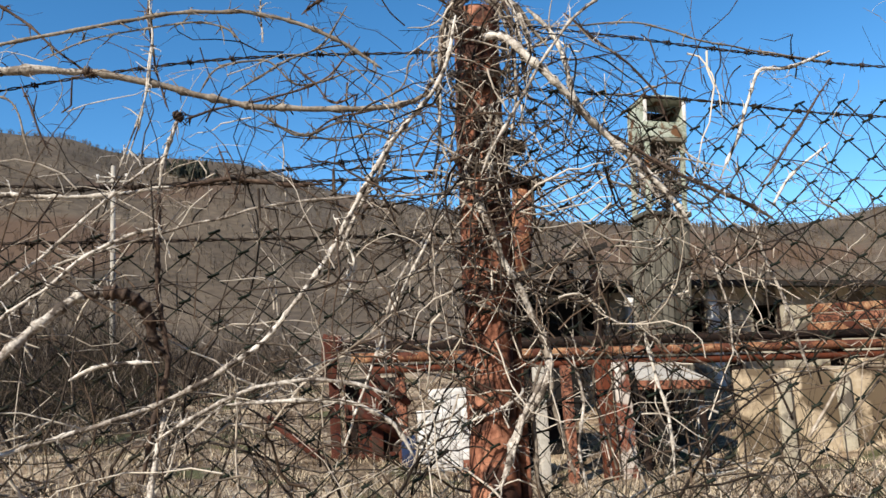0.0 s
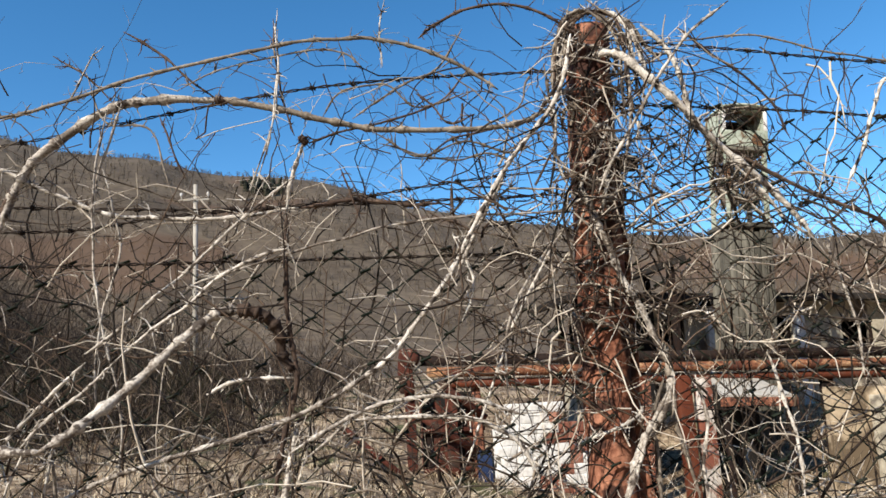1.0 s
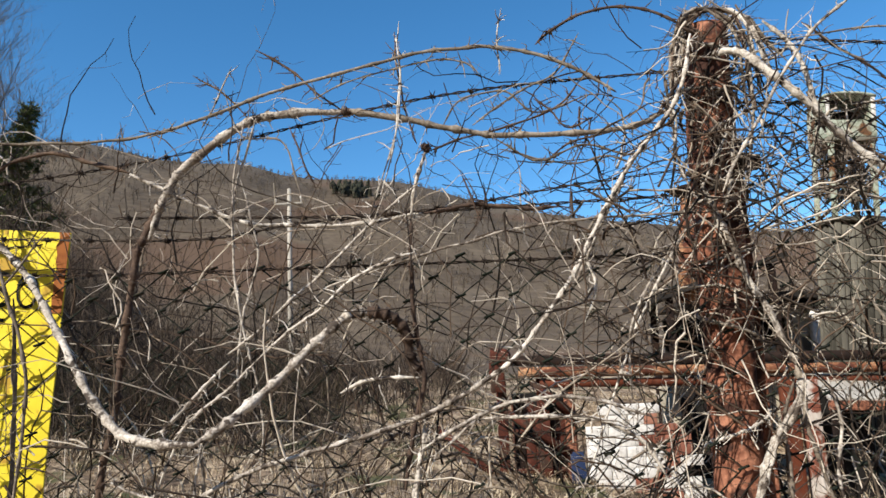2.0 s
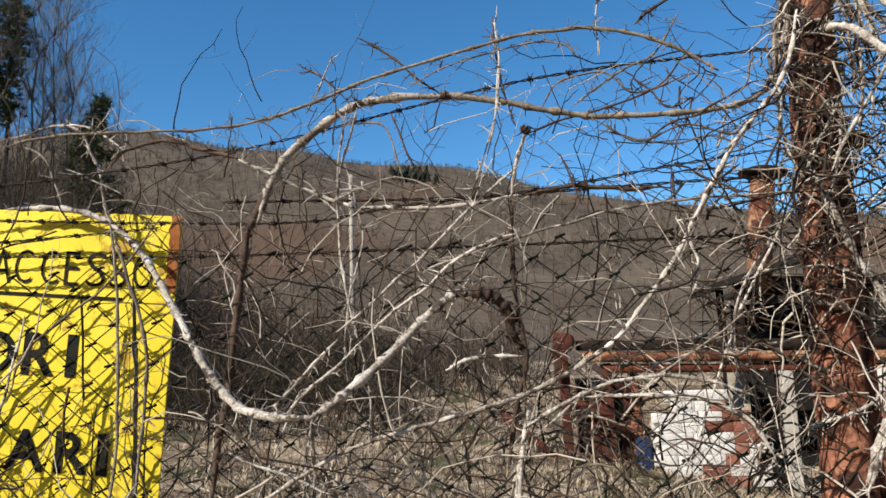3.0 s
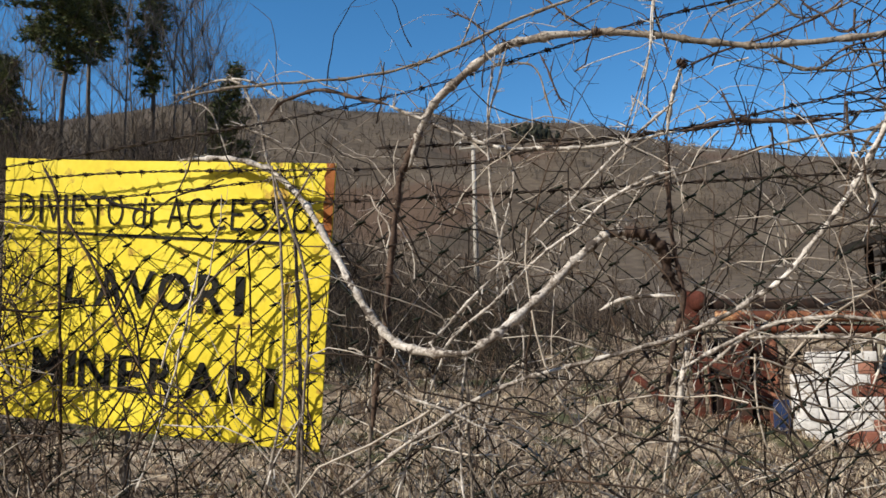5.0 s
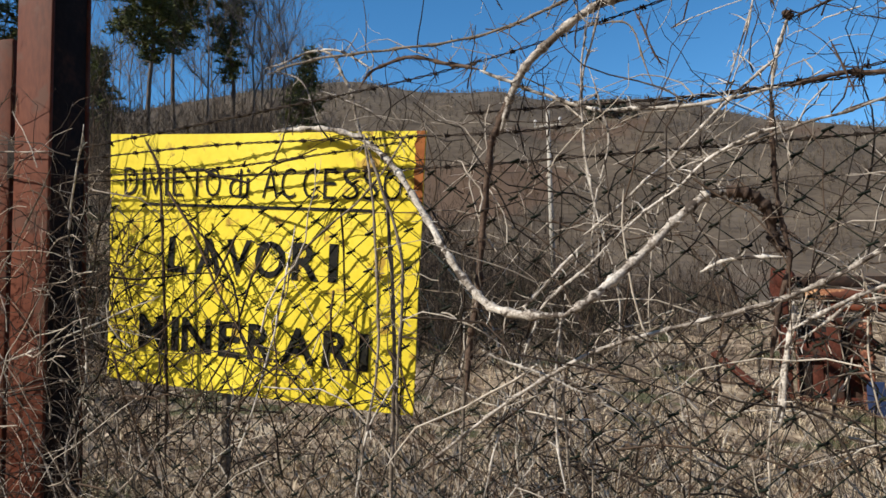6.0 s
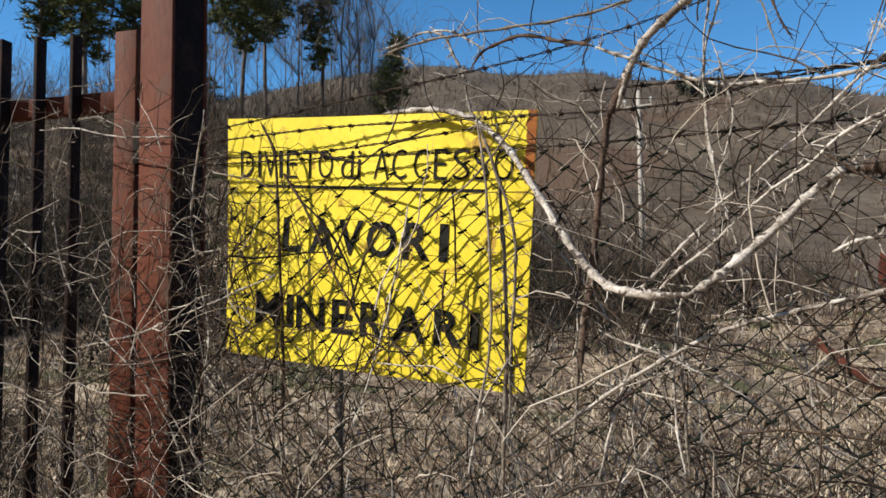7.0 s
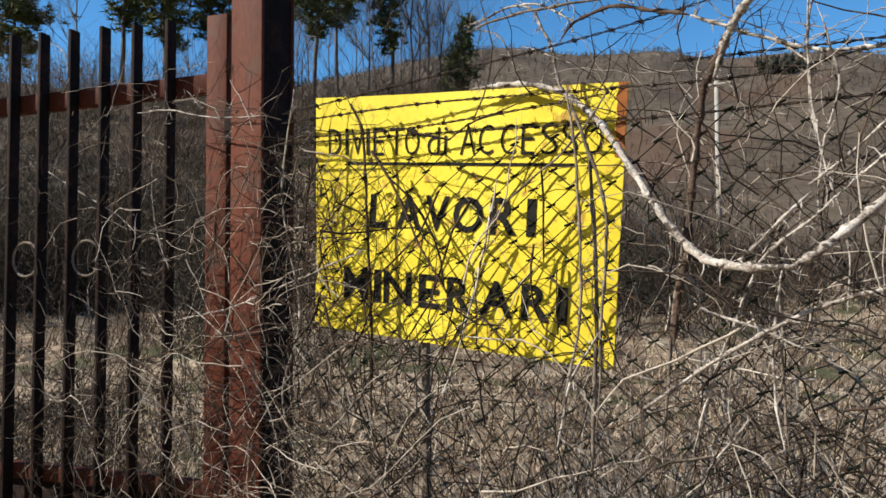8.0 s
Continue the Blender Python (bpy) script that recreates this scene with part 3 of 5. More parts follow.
def shed_building():
    ob = thing("mine_building", "derelict plastered mine building under a dark flat roof", "building", at=(11, 20, 0))
    x0, x1, z0, z1 = 5.8, 17.0, -1.4, 3.15
    holes = [(6.95, 7.65, 2.15, 2.85), (8.5, 9.1, 1.2, 2.7), (10.0, 10.6, 1.9, 2.8), (12.0, 12.9, 1.6, 2.6)]
    xs = sorted({x0, x1, *[h[0] for h in holes], *[h[1] for h in holes]})
    for a, b in zip(xs, xs[1:]):
        gap = [h for h in holes if h[0] <= a and b <= h[1]]
        for lo, hi in ([(z0, gap[0][2]), (gap[0][3], z1)] if gap else [(z0, z1)]):
            wall = Pile()
            wall.box((a, 20, lo), (b, 20.35, hi))
            part("wall_panel", wall, GREYWALL, ob, smooth=False)
    # inner walls in VOID so the window holes read as shaded rooms
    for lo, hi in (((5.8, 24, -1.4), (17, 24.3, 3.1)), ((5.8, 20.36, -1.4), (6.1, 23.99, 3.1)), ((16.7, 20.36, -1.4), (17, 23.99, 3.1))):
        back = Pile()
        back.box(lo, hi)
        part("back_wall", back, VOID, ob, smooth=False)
    roof = Pile()
    m = Matrix.Translation((5.4, 19.5, 3.42)) @ Matrix.Rotation(radians(2.6), 4, "Y")
    roof.box((0, 0, 0), (12.3, 5.2, 0.16), m)
    part("roof", roof, ROOFING, ob, smooth=False)
    for x, y0, m2 in ((8.35, 19.9, LIME), (10.75, 19.9, LIME), (5.95, 19.9, LIME)):
        part("pilaster", bevelled((x - 0.14, y0 - 0.1, -1.4), (x + 0.14, y0 + 0.097, 3.1), 0.02), m2, ob)
    for a, b, lo, hi in holes:
        frame_pile = Pile()
        for q in ((a, lo, a + 0.06, hi), (b - 0.06, lo, b, hi), (a + 0.06, hi - 0.06, b - 0.06, hi), (a + 0.06, lo, b - 0.06, lo + 0.06)):
            frame_pile.box((q[0], 20.08, q[1]), (q[2], 20.16, q[3]))
        part("window", frame_pile, IRON, ob, smooth=False)
    slab = Pile()
    m = Matrix.Translation((3.5, 17.6, 3.1)) @ Matrix.Rotation(radians(-16), 4, "Y")
    slab.box((0, 0, 0), (3.6, 2.2, 0.14), m)
    canopy = thing("canopy", "dark sagging canopy roof with a rusty flue", "canopy", at=(4.6, 18.4, 0))
    part("roof", slab, ROOFING, canopy, smooth=False)
    for x, y in ((4.2, 17.8), (6.6, 17.8), (4.2, 19.6), (6.6, 19.6)):
        part("post", bevelled((x - 0.08, y - 0.08, -1.6), (x + 0.08, y + 0.08, 3.1 + (x - 3.5) * 0.28), 0.01), IRON, canopy)
    # near-black sheet standing for the shade under the canopy
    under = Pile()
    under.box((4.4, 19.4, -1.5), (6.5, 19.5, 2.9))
    part("shade_panel", under, VOID, canopy, smooth=False)


def flue():
    ob = thing("flue", "rusty orange flue pipe with a flat cap", "chimney", at=(5.1, 18, 3.2))
    pipe, cap = Pile(), Pile()
    pipe.tube([(4.75, 18.1, 3.2), (4.9, 18.1, 4.4), (5.08, 18.1, 5.75)], 0.28, 14)
    part("pipe", pipe, ORANGE, ob)
    cap.tube([(5.08, 18.1, 5.82), (5.09, 18.1, 5.9), (5.09, 18.1, 6.0), (5.1, 18.1, 6.06)], [0.52, 0.56, 0.3, 0.05], 16)
    part("cap", cap, IRON, ob, "flat dark cap")
    for a in (0.6, 2.7, 4.8):
        stay = Pile()
        stay.tube([(5.08 + 0.26 * math.cos(a), 18.1 + 0.26 * math.sin(a), 5.6), (5.08 + 0.34 * math.cos(a), 18.1 + 0.34 * math.sin(a), 5.86)], 0.02, 5)
        part("stay", stay, IRON, ob)


def mine_tower():
    ob = thing("mine_tower", "derelict grey plank tower with a pale open lookout", "tower", at=(8.0, 17, -1.4))
    m = Matrix.Translation((7.62, 17.0, -1.65)) @ Matrix.Rotation(radians(4.2), 4, "Y") @ Matrix.Diagonal((0.72, 0.72, 1, 1))
    # clad shaft: planks on four sides round a core coloured as shade
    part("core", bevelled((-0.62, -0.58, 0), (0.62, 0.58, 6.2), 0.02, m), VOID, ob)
    for side in range(4):
        turn = m @ Matrix.Rotation(side * math.pi / 2, 4, "Z")
        for k in range(7):
            x = -0.70 + 0.2 * k
            top = 6.28 - 0.25 * abs(noise.noise((k * 1.7, side, 0.3)))
            part("plank", bevelled((x + 0.012, -0.71 + 0.012 * (k % 2), 0.1), (x + 0.188, -0.67 + 0.012 * (k % 2), top), 0.008, turn), PLANK, ob)
    part("shaft_cap", bevelled((-0.78, -0.78, 6.29), (0.78, 0.78, 6.40), 0.02, m, rough=0.03, cuts=2), PLANK, ob, "warped plank cap")
    for dx in (-0.62, 0.62):
        for dy in (-0.6, 0.6):
            part("leg", bevelled((dx - 0.07, dy - 0.07, 6.41), (dx + 0.07, dy + 0.07, 8.1), 0.012, m, rough=0.01, cuts=2), MOSS, ob, "pale mossy leg")
    for a, b in (((-0.6, -0.6, 6.5), (0.6, -0.6, 7.2)), ((0.6, -0.6, 6.5), (-0.6, -0.6, 7.2)), ((-0.6, 0.6, 6.5), (0.6, 0.6, 7.3))):
        brace = Pile()
        brace.tube([m @ Vector(a), m @ Vector(b)], 0.035, 6)
        part("brace", brace, PLANK, ob)
    nest = Pile()
    for _ in range(700):
        a, q = rng.uniform(0, 6.3), 0.8 * rng.random() ** 0.5
        p = np.array((q * math.cos(a), q * math.sin(a) * 0.9, rng.uniform(7.0, 8.5)))
        d = np.array((rng.gauss(0, 0.16), rng.gauss(0, 0.12), rng.gauss(-0.22, 0.14)))
        nest.tube([m @ Vector(p), m @ Vector(p + d * 0.5 + (0.03, 0, 0)), m @ Vector(p + d)], [0.022, 0.018, 0.006], 4, cap=False)
    part("climber", nest, TRUNK, ob, "dead climber hanging under the lookout")
    part("floor", bevelled((-0.74, -0.72, 8.1), (0.74, 0.72, 8.2), 0.02, m), PLANK, ob)
    for lo, hi in (((-0.74, -0.72, 8.205), (0.74, -0.66, 8.58)), ((-0.74, 0.66, 8.205), (0.74, 0.72, 9.1)), ((-0.74, -0.655, 8.205), (-0.68, 0.655, 9.1)), ((0.68, -0.655, 8.205), (0.74, 0.655, 9.1))):
        part("parapet", bevelled(lo, hi, 0.012, m, rough=0.02, cuts=3), MOSS, ob, "pale mossy parapet")
    # dark sheet behind the opening, painted as the lookout's inner shade
    part("inner_shade", bevelled((-0.675, 0.56, 8.21), (0.675, 0.6, 9.12), 0.01, m), VOID, ob)
    for dx in (-0.69, 0.69):
        part("corner_post", bevelled((dx - 0.05, -0.715, 8.585), (dx + 0.05, -0.62, 9.12), 0.01, m), LIME, ob)
    roof = Pile()
    arc = [(x, 9.13 + 0.07 * (1 - (x / 0.78) ** 2)) for x in np.linspace(-0.78, 0.78, 13)]
    n = len(arc)
    roof.add([tuple(m @ Vector((x, y, z + up))) for y in (-0.725, 0.76) for up in (0, 0.05) for x, z in arc],
             [[i + 1, i, 2 * n + i, 2 * n + i + 1] for i in range(n - 1)] + [[n + i, n + i + 1, 3 * n + i + 1, 3 * n + i] for i in range(n - 1)]
             + [[i, i + 1, n + i + 1, n + i] for i in range(n - 1)] + [[2 * n + i + 1, 2 * n + i, 3 * n + i, 3 * n + i + 1] for i in range(n - 1)]
             + [[0, n, 3 * n, 2 * n], [n - 1, 3 * n - 1, 4 * n - 1, 2 * n - 1]])
    part("roof", roof, MOSS, ob, "thin curved pale roof")


def lean_to():
    ob = thing("lean_to", "small lean-to with a grey tin roof and red fascia", "shed", at=(6.6, 14, -1.4))
    roof = Pile()
    roof.add([(5.85, 13.9, 0.98), (7.25, 13.9, 0.9), (7.05, 15.4, 1.34), (6.2, 15.4, 1.40), (5.85, 13.9, 1.03), (7.25, 13.9, 0.95), (7.05, 15.4, 1.39), (6.2, 15.4, 1.45)], [[3, 2, 1, 0], [4, 5, 6, 7], [0, 1, 5, 4], [1, 2, 6, 5], [2, 3, 7, 6], [3, 0, 4, 7]])
    part("roof", roof, CONCRETE, ob, "grey tin roof", smooth=False)
    m = Matrix.Translation((5.82, 13.84, 0.82)) @ Matrix.Rotation(radians(3), 4, "Y")
    part("fascia", bevelled((0, 0, 0), (1.46, 0.05, 0.17), 0.008, m), RUST, ob, "red fascia board")
    for x in (5.9, 7.1):
        part("post", bevelled((x, 13.95, -1.6), (x + 0.09, 14.04, 0.8), 0.01), IRON, ob)
    # black-brown panel in place of the shade beneath the tin roof
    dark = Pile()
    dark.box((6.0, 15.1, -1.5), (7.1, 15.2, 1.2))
    part("shade_panel", dark, VOID, ob, smooth=False)


def tan_wall():
    ob = thing("boundary_wall", "low sunlit tan rendered wall with patches", "wall", at=(10, 13.2, -1.4))
    m = Matrix.Translation((7.35, 13.0, -1.6)) @ Matrix.Rotation(radians(2), 4, "Y")
    part("wall", bevelled((0, 0, 0), (6.5, 0.3, 2.7), 0.03, m, rough=0.03, cuts=3), TAN, ob)
    for x in (8.2, 9.4, 10.8):
        part("pilaster", bevelled((x - 0.12, 12.88, -1.6), (x + 0.12, 12.99, 0.92), 0.015), GREYWALL, ob)
    stack = thing("beam_stack", "stack of red rusted steel beams", "beams", at=(11.6, 15.6, 1.7))
    for i, (z, dx) in enumerate(((1.72, 0), (1.93, 0.15), (2.14, 0.05))):
        part("beam", bevelled((10.7 + dx, 15.5, z), (15 + dx, 15.7, z + 0.19), 0.015), RUST if i % 2 else ORANGE, stack)
    for x in (11.2, 14):
        part("bearer", bevelled((x, 15.45, -1.5), (x + 0.15, 15.75, 1.717), 0.015), IRON, stack)


def peeling_posts():
    for x, w, mat in ((5.35, 0.13, OXIDE), (5.72, 0.15, PEEL), (4.05, 0.10, CONCRETE), (4.6, 0.09, RUST)):
        ob = thing("yard_post", "peeling white and red post in the mine yard" if mat is PEEL else "old post standing in the mine yard", "post", "yard posts", at=(x, 14.4, -1.4))
        part("shaft", bevelled((x - w, 14.3, -1.7), (x + w, 14.5, 1.35), 0.015, rough=0.015, cuts=2), mat, ob)
    dark = thing("tool_store", "dark open store under the pipe rack", "shed", at=(4.9, 16.5, -1.4))
    # the store's dark depth is a panel with shade as its colour
    part("shade_panel", bevelled((3.7, 16.6, -1.6), (5.4, 16.7, 1.35), 0.01), VOID, dark)
    part("side_panel", bevelled((3.55, 15.6, -1.6), (3.697, 16.7, 1.4), 0.01), GREYWALL, dark)


def ore_bin():
    ob = thing("ore_bin", "rusted steel ore bin under the pipe rack", "bin", at=(0.95, 15.6, -1.4))
    for i in range(6):
        x = 0.38 + 0.2 * i
        part("panel", bevelled((x, 15.30 + 0.02 * (i % 2), -1.6), (x + 0.19, 15.34 + 0.02 * (i % 2), 1.28 - 0.12 * ((i * 7) % 3)), 0.008), MAROON if i % 3 else IRON, ob)
    for z in (-0.2, 0.55):
        part("rib", bevelled((0.36, 15.22, z), (1.6, 15.296, z + 0.08), 0.01), MAROON, ob)
    # shade at the back of the bin, painted on a sheet
    part("shade_panel", bevelled((0.38, 16.3, -1.6), (1.58, 16.34, 1.3), 0.008), VOID, ob)
    for x in (0.36, 1.56):
        part("side_panel", bevelled((x, 15.36, -1.6), (x + 0.03, 16.296, 1.2), 0.006), RUST, ob)


ore_bin()
pipe_rack()
limewashed_block()
shed_building()
flue()
mine_tower()
lean_to()
tan_wall()
peeling_posts()


# ---- fence ----
FENCE = 1.55


def warp(x, z):
    v = noise.noise_vector((x * 1.7, z * 1.7, 9.0))
    w = noise.noise_vector((x * 6, z * 6, 2.0))
    return 0.030 * v.x + 0.007 * w.x, 0.022 * v.y + 0.005 * w.y, 0.030 * v.z + 0.007 * w.z


def chain_link(parent, x0, x1, top):
    pile, w, h = Pile(), 0.0535, 0.0445
    for i in range(int((x1 - x0) / w)):
        pts = []
        limit = top(x0 + i * w)
        j = 0
        while j * h < limit - 0.02:
            on = (j + i) % 2
            x, z = x0 + (i + on) * w, 0.02 + j * h
            dx, dy, dz = warp(x, z)
            pts.append((x + dx, FENCE + dy + (0.003 if on else -0.003), z + dz))
            j += 1
        pile.tube(pts, 0.0021, 4, cap=False)
        for p in pts:
            pile.tube([(p[0] - 0.011, p[1] - 0.003, p[2] - 0.003), (p[0] + 0.011, p[1] - 0.003, p[2] + 0.004)], 0.0026, 4)
    part("chain_link", pile, WIRE, parent, "dark green coated wire mesh")


def barbed_wire(parent, points, radius=0.0016, gap=0.1, size=0.017):
    line = flow(points, 24)
    seg = np.linalg.norm(np.diff(line, axis=0), axis=1)
    s = np.concatenate([[0], np.cumsum(seg)])
    d = np.arange(0, s[-1], 0.012)
    line = np.stack([np.interp(d, s, line[:, i]) for i in range(3)], 1)
    pile = Pile()
    for k in (0, math.pi):
        a = d * 95 + k
        pile.tube(line + np.stack([0 * a, np.cos(a) * 0.0022, np.sin(a) * 0.0022], 1), radius, 4)
    step = int(gap / 0.012)
    for i in range(4, len(line) - 4, step):
        c = line[i + rng.randint(-1, 1)]
        a = np.linspace(0, 4 * math.pi, 13)
        pile.tube(c + np.stack([np.linspace(-0.006, 0.006, 13), np.cos(a) * 0.005, np.sin(a) * 0.005], 1), radius, 4)
        for _ in range(4):
            v = np.array((rng.gauss(0, 0.5), rng.gauss(0, 1), rng.gauss(0, 1)))
            pile.tube([c, c + v / np.linalg.norm(v) * size], [radius, radius * 0.3], 4)
    part("barbed_wire", pile, BARB, parent)


fence = thing("wire_fence", "overgrown chain-link fence with barbed wire strands", "fence", at=(0, FENCE, 0))
chain_link(fence, -2.12, 0.40, lambda x: 1.87)
chain_link(fence, 0.46, 3.4, lambda x: 2.15 - 0.06 * (x - 0.8))


def fence_post():
    bm_pile = Pile()
    zs = np.linspace(-0.3, 2.355, 70)
    pts, radii = [], []
    for z in zs:
        pts.append((0.372 + 0.036 * (z - 1.0) / 1.35 + 0.012, 1.607, z))
        radii.append(0.050)
    bm_pile.tube(pts, radii, 20)
    v = np.concatenate(bm_pile.verts)
    for i, p in enumerate(v):
        n1 = noise.noise(tuple(p * 9)) * 0.006 + abs(noise.noise(tuple(p * 30))) * 0.004
        c = np.array((0.384 + 0.036 * (p[2] - 1.0) / 1.35, 1.607, p[2]))
        out = (p - c) / (np.linalg.norm(p - c) + 1e-6)
        v[i] = p + out * n1
    bm_pile.verts = [v]
    post = part("post", bm_pile, RUST, fence, "flaking rusty steel post")
    strip = bevelled((0.448, 1.60, -0.2), (0.470, 1.64, 2.02), 0.003, rough=0.003, cuts=4)
    part("flat_bar", strip, RUST, post)
    clamp = bevelled((0.44, 1.57, 2.02), (0.50, 1.60, 2.05), 0.003)
    part("clamp", clamp, IRON, post)


fence_post()
for strand in (
    [(-2.16, 1.56, 2.03), (-1.6, 1.54, 2.05), (-0.9, 1.55, 2.10), (-0.2, 1.55, 2.215), (0.34, 1.55, 2.24)],
    [(-2.16, 1.56, 2.00), (-1.6, 1.55, 1.985), (-1.04, 1.55, 1.945), (-0.7, 1.56, 1.93), (-0.4, 1.55, 1.955), (0.34, 1.55, 1.965)],
    [(-2.16, 1.55, 1.93), (-1.6, 1.55, 1.90), (-1.0, 1.55, 1.865), (-0.3, 1.55, 1.85), (0.34, 1.55, 1.84)],
    [(-2.16, 1.56, 1.95), (-1.7, 1.56, 1.925), (-1.3, 1.56, 1.93), (-1.05, 1.55, 1.935)],
    [(0.43, 1.55, 2.31), (0.71, 1.55, 2.28), (1.07, 1.55, 2.237), (1.6, 1.55, 2.20), (3.4, 1.55, 2.2)],
    [(0.43, 1.55, 2.16), (0.88, 1.55, 2.129), (1.26, 1.55, 2.09), (1.8, 1.55, 2.07), (3.4, 1.55, 2.05)],
    [(-0.9, 1.55, 1.985), (-0.3, 1.55, 1.96), (0.1, 1.55, 2.0), (0.34, 1.55, 2.02)],
):
    barbed_wire(fence, strand)


# ---- warning sign ----
TL, TR, BR, BL = (np.array(p) for p in ((-2.070, 2.081), (-1.029, 1.972), (-1.086, 1.272), (-2.078, 1.354)))


def board(u, v, lift=0.0):
    x, z = (1 - u) * (1 - v) * TL + u * (1 - v) * TR + u * v * BR + (1 - u) * v * BL
    bend = 0.012 * math.sin(u * 5 + v * 2) + 0.006 * noise.noise((u * 5, v * 4, 1))
    return (x, 1.622 + 0.7 * bend - lift, z)


def words(text, u0, u1, v0, v1, bold, slant=0.0, pen=0.0):
    """Painted capitals fitted into a field of the board."""
    data = bpy.data.curves.new("words", "FONT")
    data.body, data.offset, data.resolution_u = text, bold, 3
    ob = new("words", data)
    bpy.context.view_layer.update()
    me = bpy.data.meshes.new_from_object(ob.evaluated_get(bpy.context.evaluated_depsgraph_get()))
    bpy.data.objects.remove(ob)
    co = np.array([v.co[:] for v in me.vertices])
    lo, hi = co.min(0), co.max(0)
    for v in me.vertices:
        a, b = (v.co.x - lo[0]) / (hi[0] - lo[0]), (v.co.y - lo[1]) / (hi[1] - lo[1])
        v.co = board(u0 + (u1 - u0) * a, v1 + (v0 - v1) * b + slant * (a - 0.5), 0.0045)
    me.materials.append(INK)
    return me


def warning_sign():
    ob = thing("warning_sign", "yellow painted tin warning sign with black lettering behind the mesh", "sign", at=(-1.56, 1.62, 1.3))
    n, k = 24, 18
    verts = [board(i / n, j / k, lift) for lift in (0.002, -0.002) for j in range(k + 1) for i in range(n + 1)]
    off = (n + 1) * (k + 1)
    faces = []
    for j in range(k):
        for i in range(n):
            q = [j * (n + 1) + i, j * (n + 1) + i + 1, (j + 1) * (n + 1) + i + 1, (j + 1) * (n + 1) + i]
            faces += [q[::-1], [a + off for a in q]]
    rim = [(i, 0) for i in range(n)] + [(n, j) for j in range(k)] + [(i, k) for i in range(n, 0, -1)] + [(0, j) for j in range(k, 0, -1)]
    idx = [j * (n + 1) + i for i, j in rim]
    faces += [[a, b, b + off, a + off] for a, b in zip(idx, idx[1:] + idx[:1])]
    pile = Pile()
    pile.add(verts, faces)
    panel = part("panel", pile, YELLOW, ob, "yellow painted sheet", smooth=False)
    rows = (
        ("DIVIETO", 0.138, 0.252, -0.012, ((0.053, 0.103), (0.120, 0.131), (0.142, 0.190), (0.200, 0.211), (0.227, 0.266), (0.286, 0.338), (0.343, 0.394))),
        ("di", 0.140, 0.252, -0.012, ((0.424, 0.466), (0.481, 0.492))),
        ("ACCESSO", 0.136, 0.252, -0.012, ((0.536, 0.585), (0.595, 0.640), (0.662, 0.709), (0.724, 0.762), (0.780, 0.829), (0.838, 0.882), (0.895, 0.945))),
        ("LAVORI", 0.415, 0.556, 0.018, ((0.220, 0.289), (0.320, 0.412), (0.424, 0.509), (0.522, 0.620), (0.641, 0.724), (0.751, 0.777))),
        ("MINERARI", 0.730, 0.864, 0.018, ((0.121, 0.222), (0.244, 0.270), (0.282, 0.386), (0.413, 0.487), (0.512, 0.592), (0.620, 0.720), (0.745, 0.828), (0.849, 0.876))),
    )
    for text, v0, v1, bold, spans in rows:
        for letter, (u0, u1) in zip(text, spans):
            word = new("letter", words(letter, u0, u1, v0, v1, bold))
            word.parent = panel
            tagged(word, "black painted capital" if letter.isupper() else "black painted small letter")
    line = Pile()
    us = np.linspace(0.126, 0.875, 20)
    a = [board(u, 0.279 + 0.006 * u, 0.004) for u in us] + [board(u, 0.291 + 0.006 * u, 0.004) for u in us]
    line.add(a, [[i, i + 20, i + 21, i + 1] for i in range(19)])
    under = part("underline", line, INK, panel)
    under.matrix_parent_inverse = Matrix()
    strip = Pile()
    vs = np.linspace(0.0, 0.26, 12)
    a = [board(0.976 + 0.008 * noise.noise((v * 30, 0, 0)), v, 0.004) for v in vs] + [board(1.0, v, 0.004) for v in vs]
    strip.add(a, [[i, i + 1, i + 13, i + 12][::-1] for i in range(11)])
    rust = part("rust_streak", strip, EDGE, panel, "bare rusted edge")
    rust.matrix_parent_inverse = Matrix()
    for u in (0.12, 0.9):
        tie = Pile()
        c = np.array(board(u, 0.03, 0.02))
        a = np.linspace(0, 6.28, 14)
        tie.tube(c + np.stack([0.004 * np.cos(2 * a), 0.035 * np.cos(a), 0.02 * np.sin(a)], 1), 0.0013, 4)
        part("wire_tie", tie, BARB, ob)
    stake = bevelled((-1.665, 1.63, -0.1), (-1.645, 1.65, 1.62), 0.004, rough=0.004, cuts=3)
    part("stake", stake, DULL, ob, "thin wooden stake")


warning_sign()


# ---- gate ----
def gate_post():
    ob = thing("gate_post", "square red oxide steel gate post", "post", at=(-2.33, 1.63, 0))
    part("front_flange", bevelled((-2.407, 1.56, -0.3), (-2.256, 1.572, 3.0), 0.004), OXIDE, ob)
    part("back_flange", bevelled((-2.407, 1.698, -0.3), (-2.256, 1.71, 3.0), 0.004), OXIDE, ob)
    # near-black IRON paints in the shade on the side away from the sun
    part("web", bevelled((-2.276, 1.573, -0.3), (-2.262, 1.697, 3.0), 0.002), IRON, ob, "side of the post with its shade in the dark colour")
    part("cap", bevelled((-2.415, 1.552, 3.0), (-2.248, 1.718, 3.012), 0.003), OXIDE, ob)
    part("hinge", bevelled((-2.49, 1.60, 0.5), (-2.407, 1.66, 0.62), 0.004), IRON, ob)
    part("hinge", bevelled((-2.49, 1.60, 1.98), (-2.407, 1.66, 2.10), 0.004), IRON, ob)


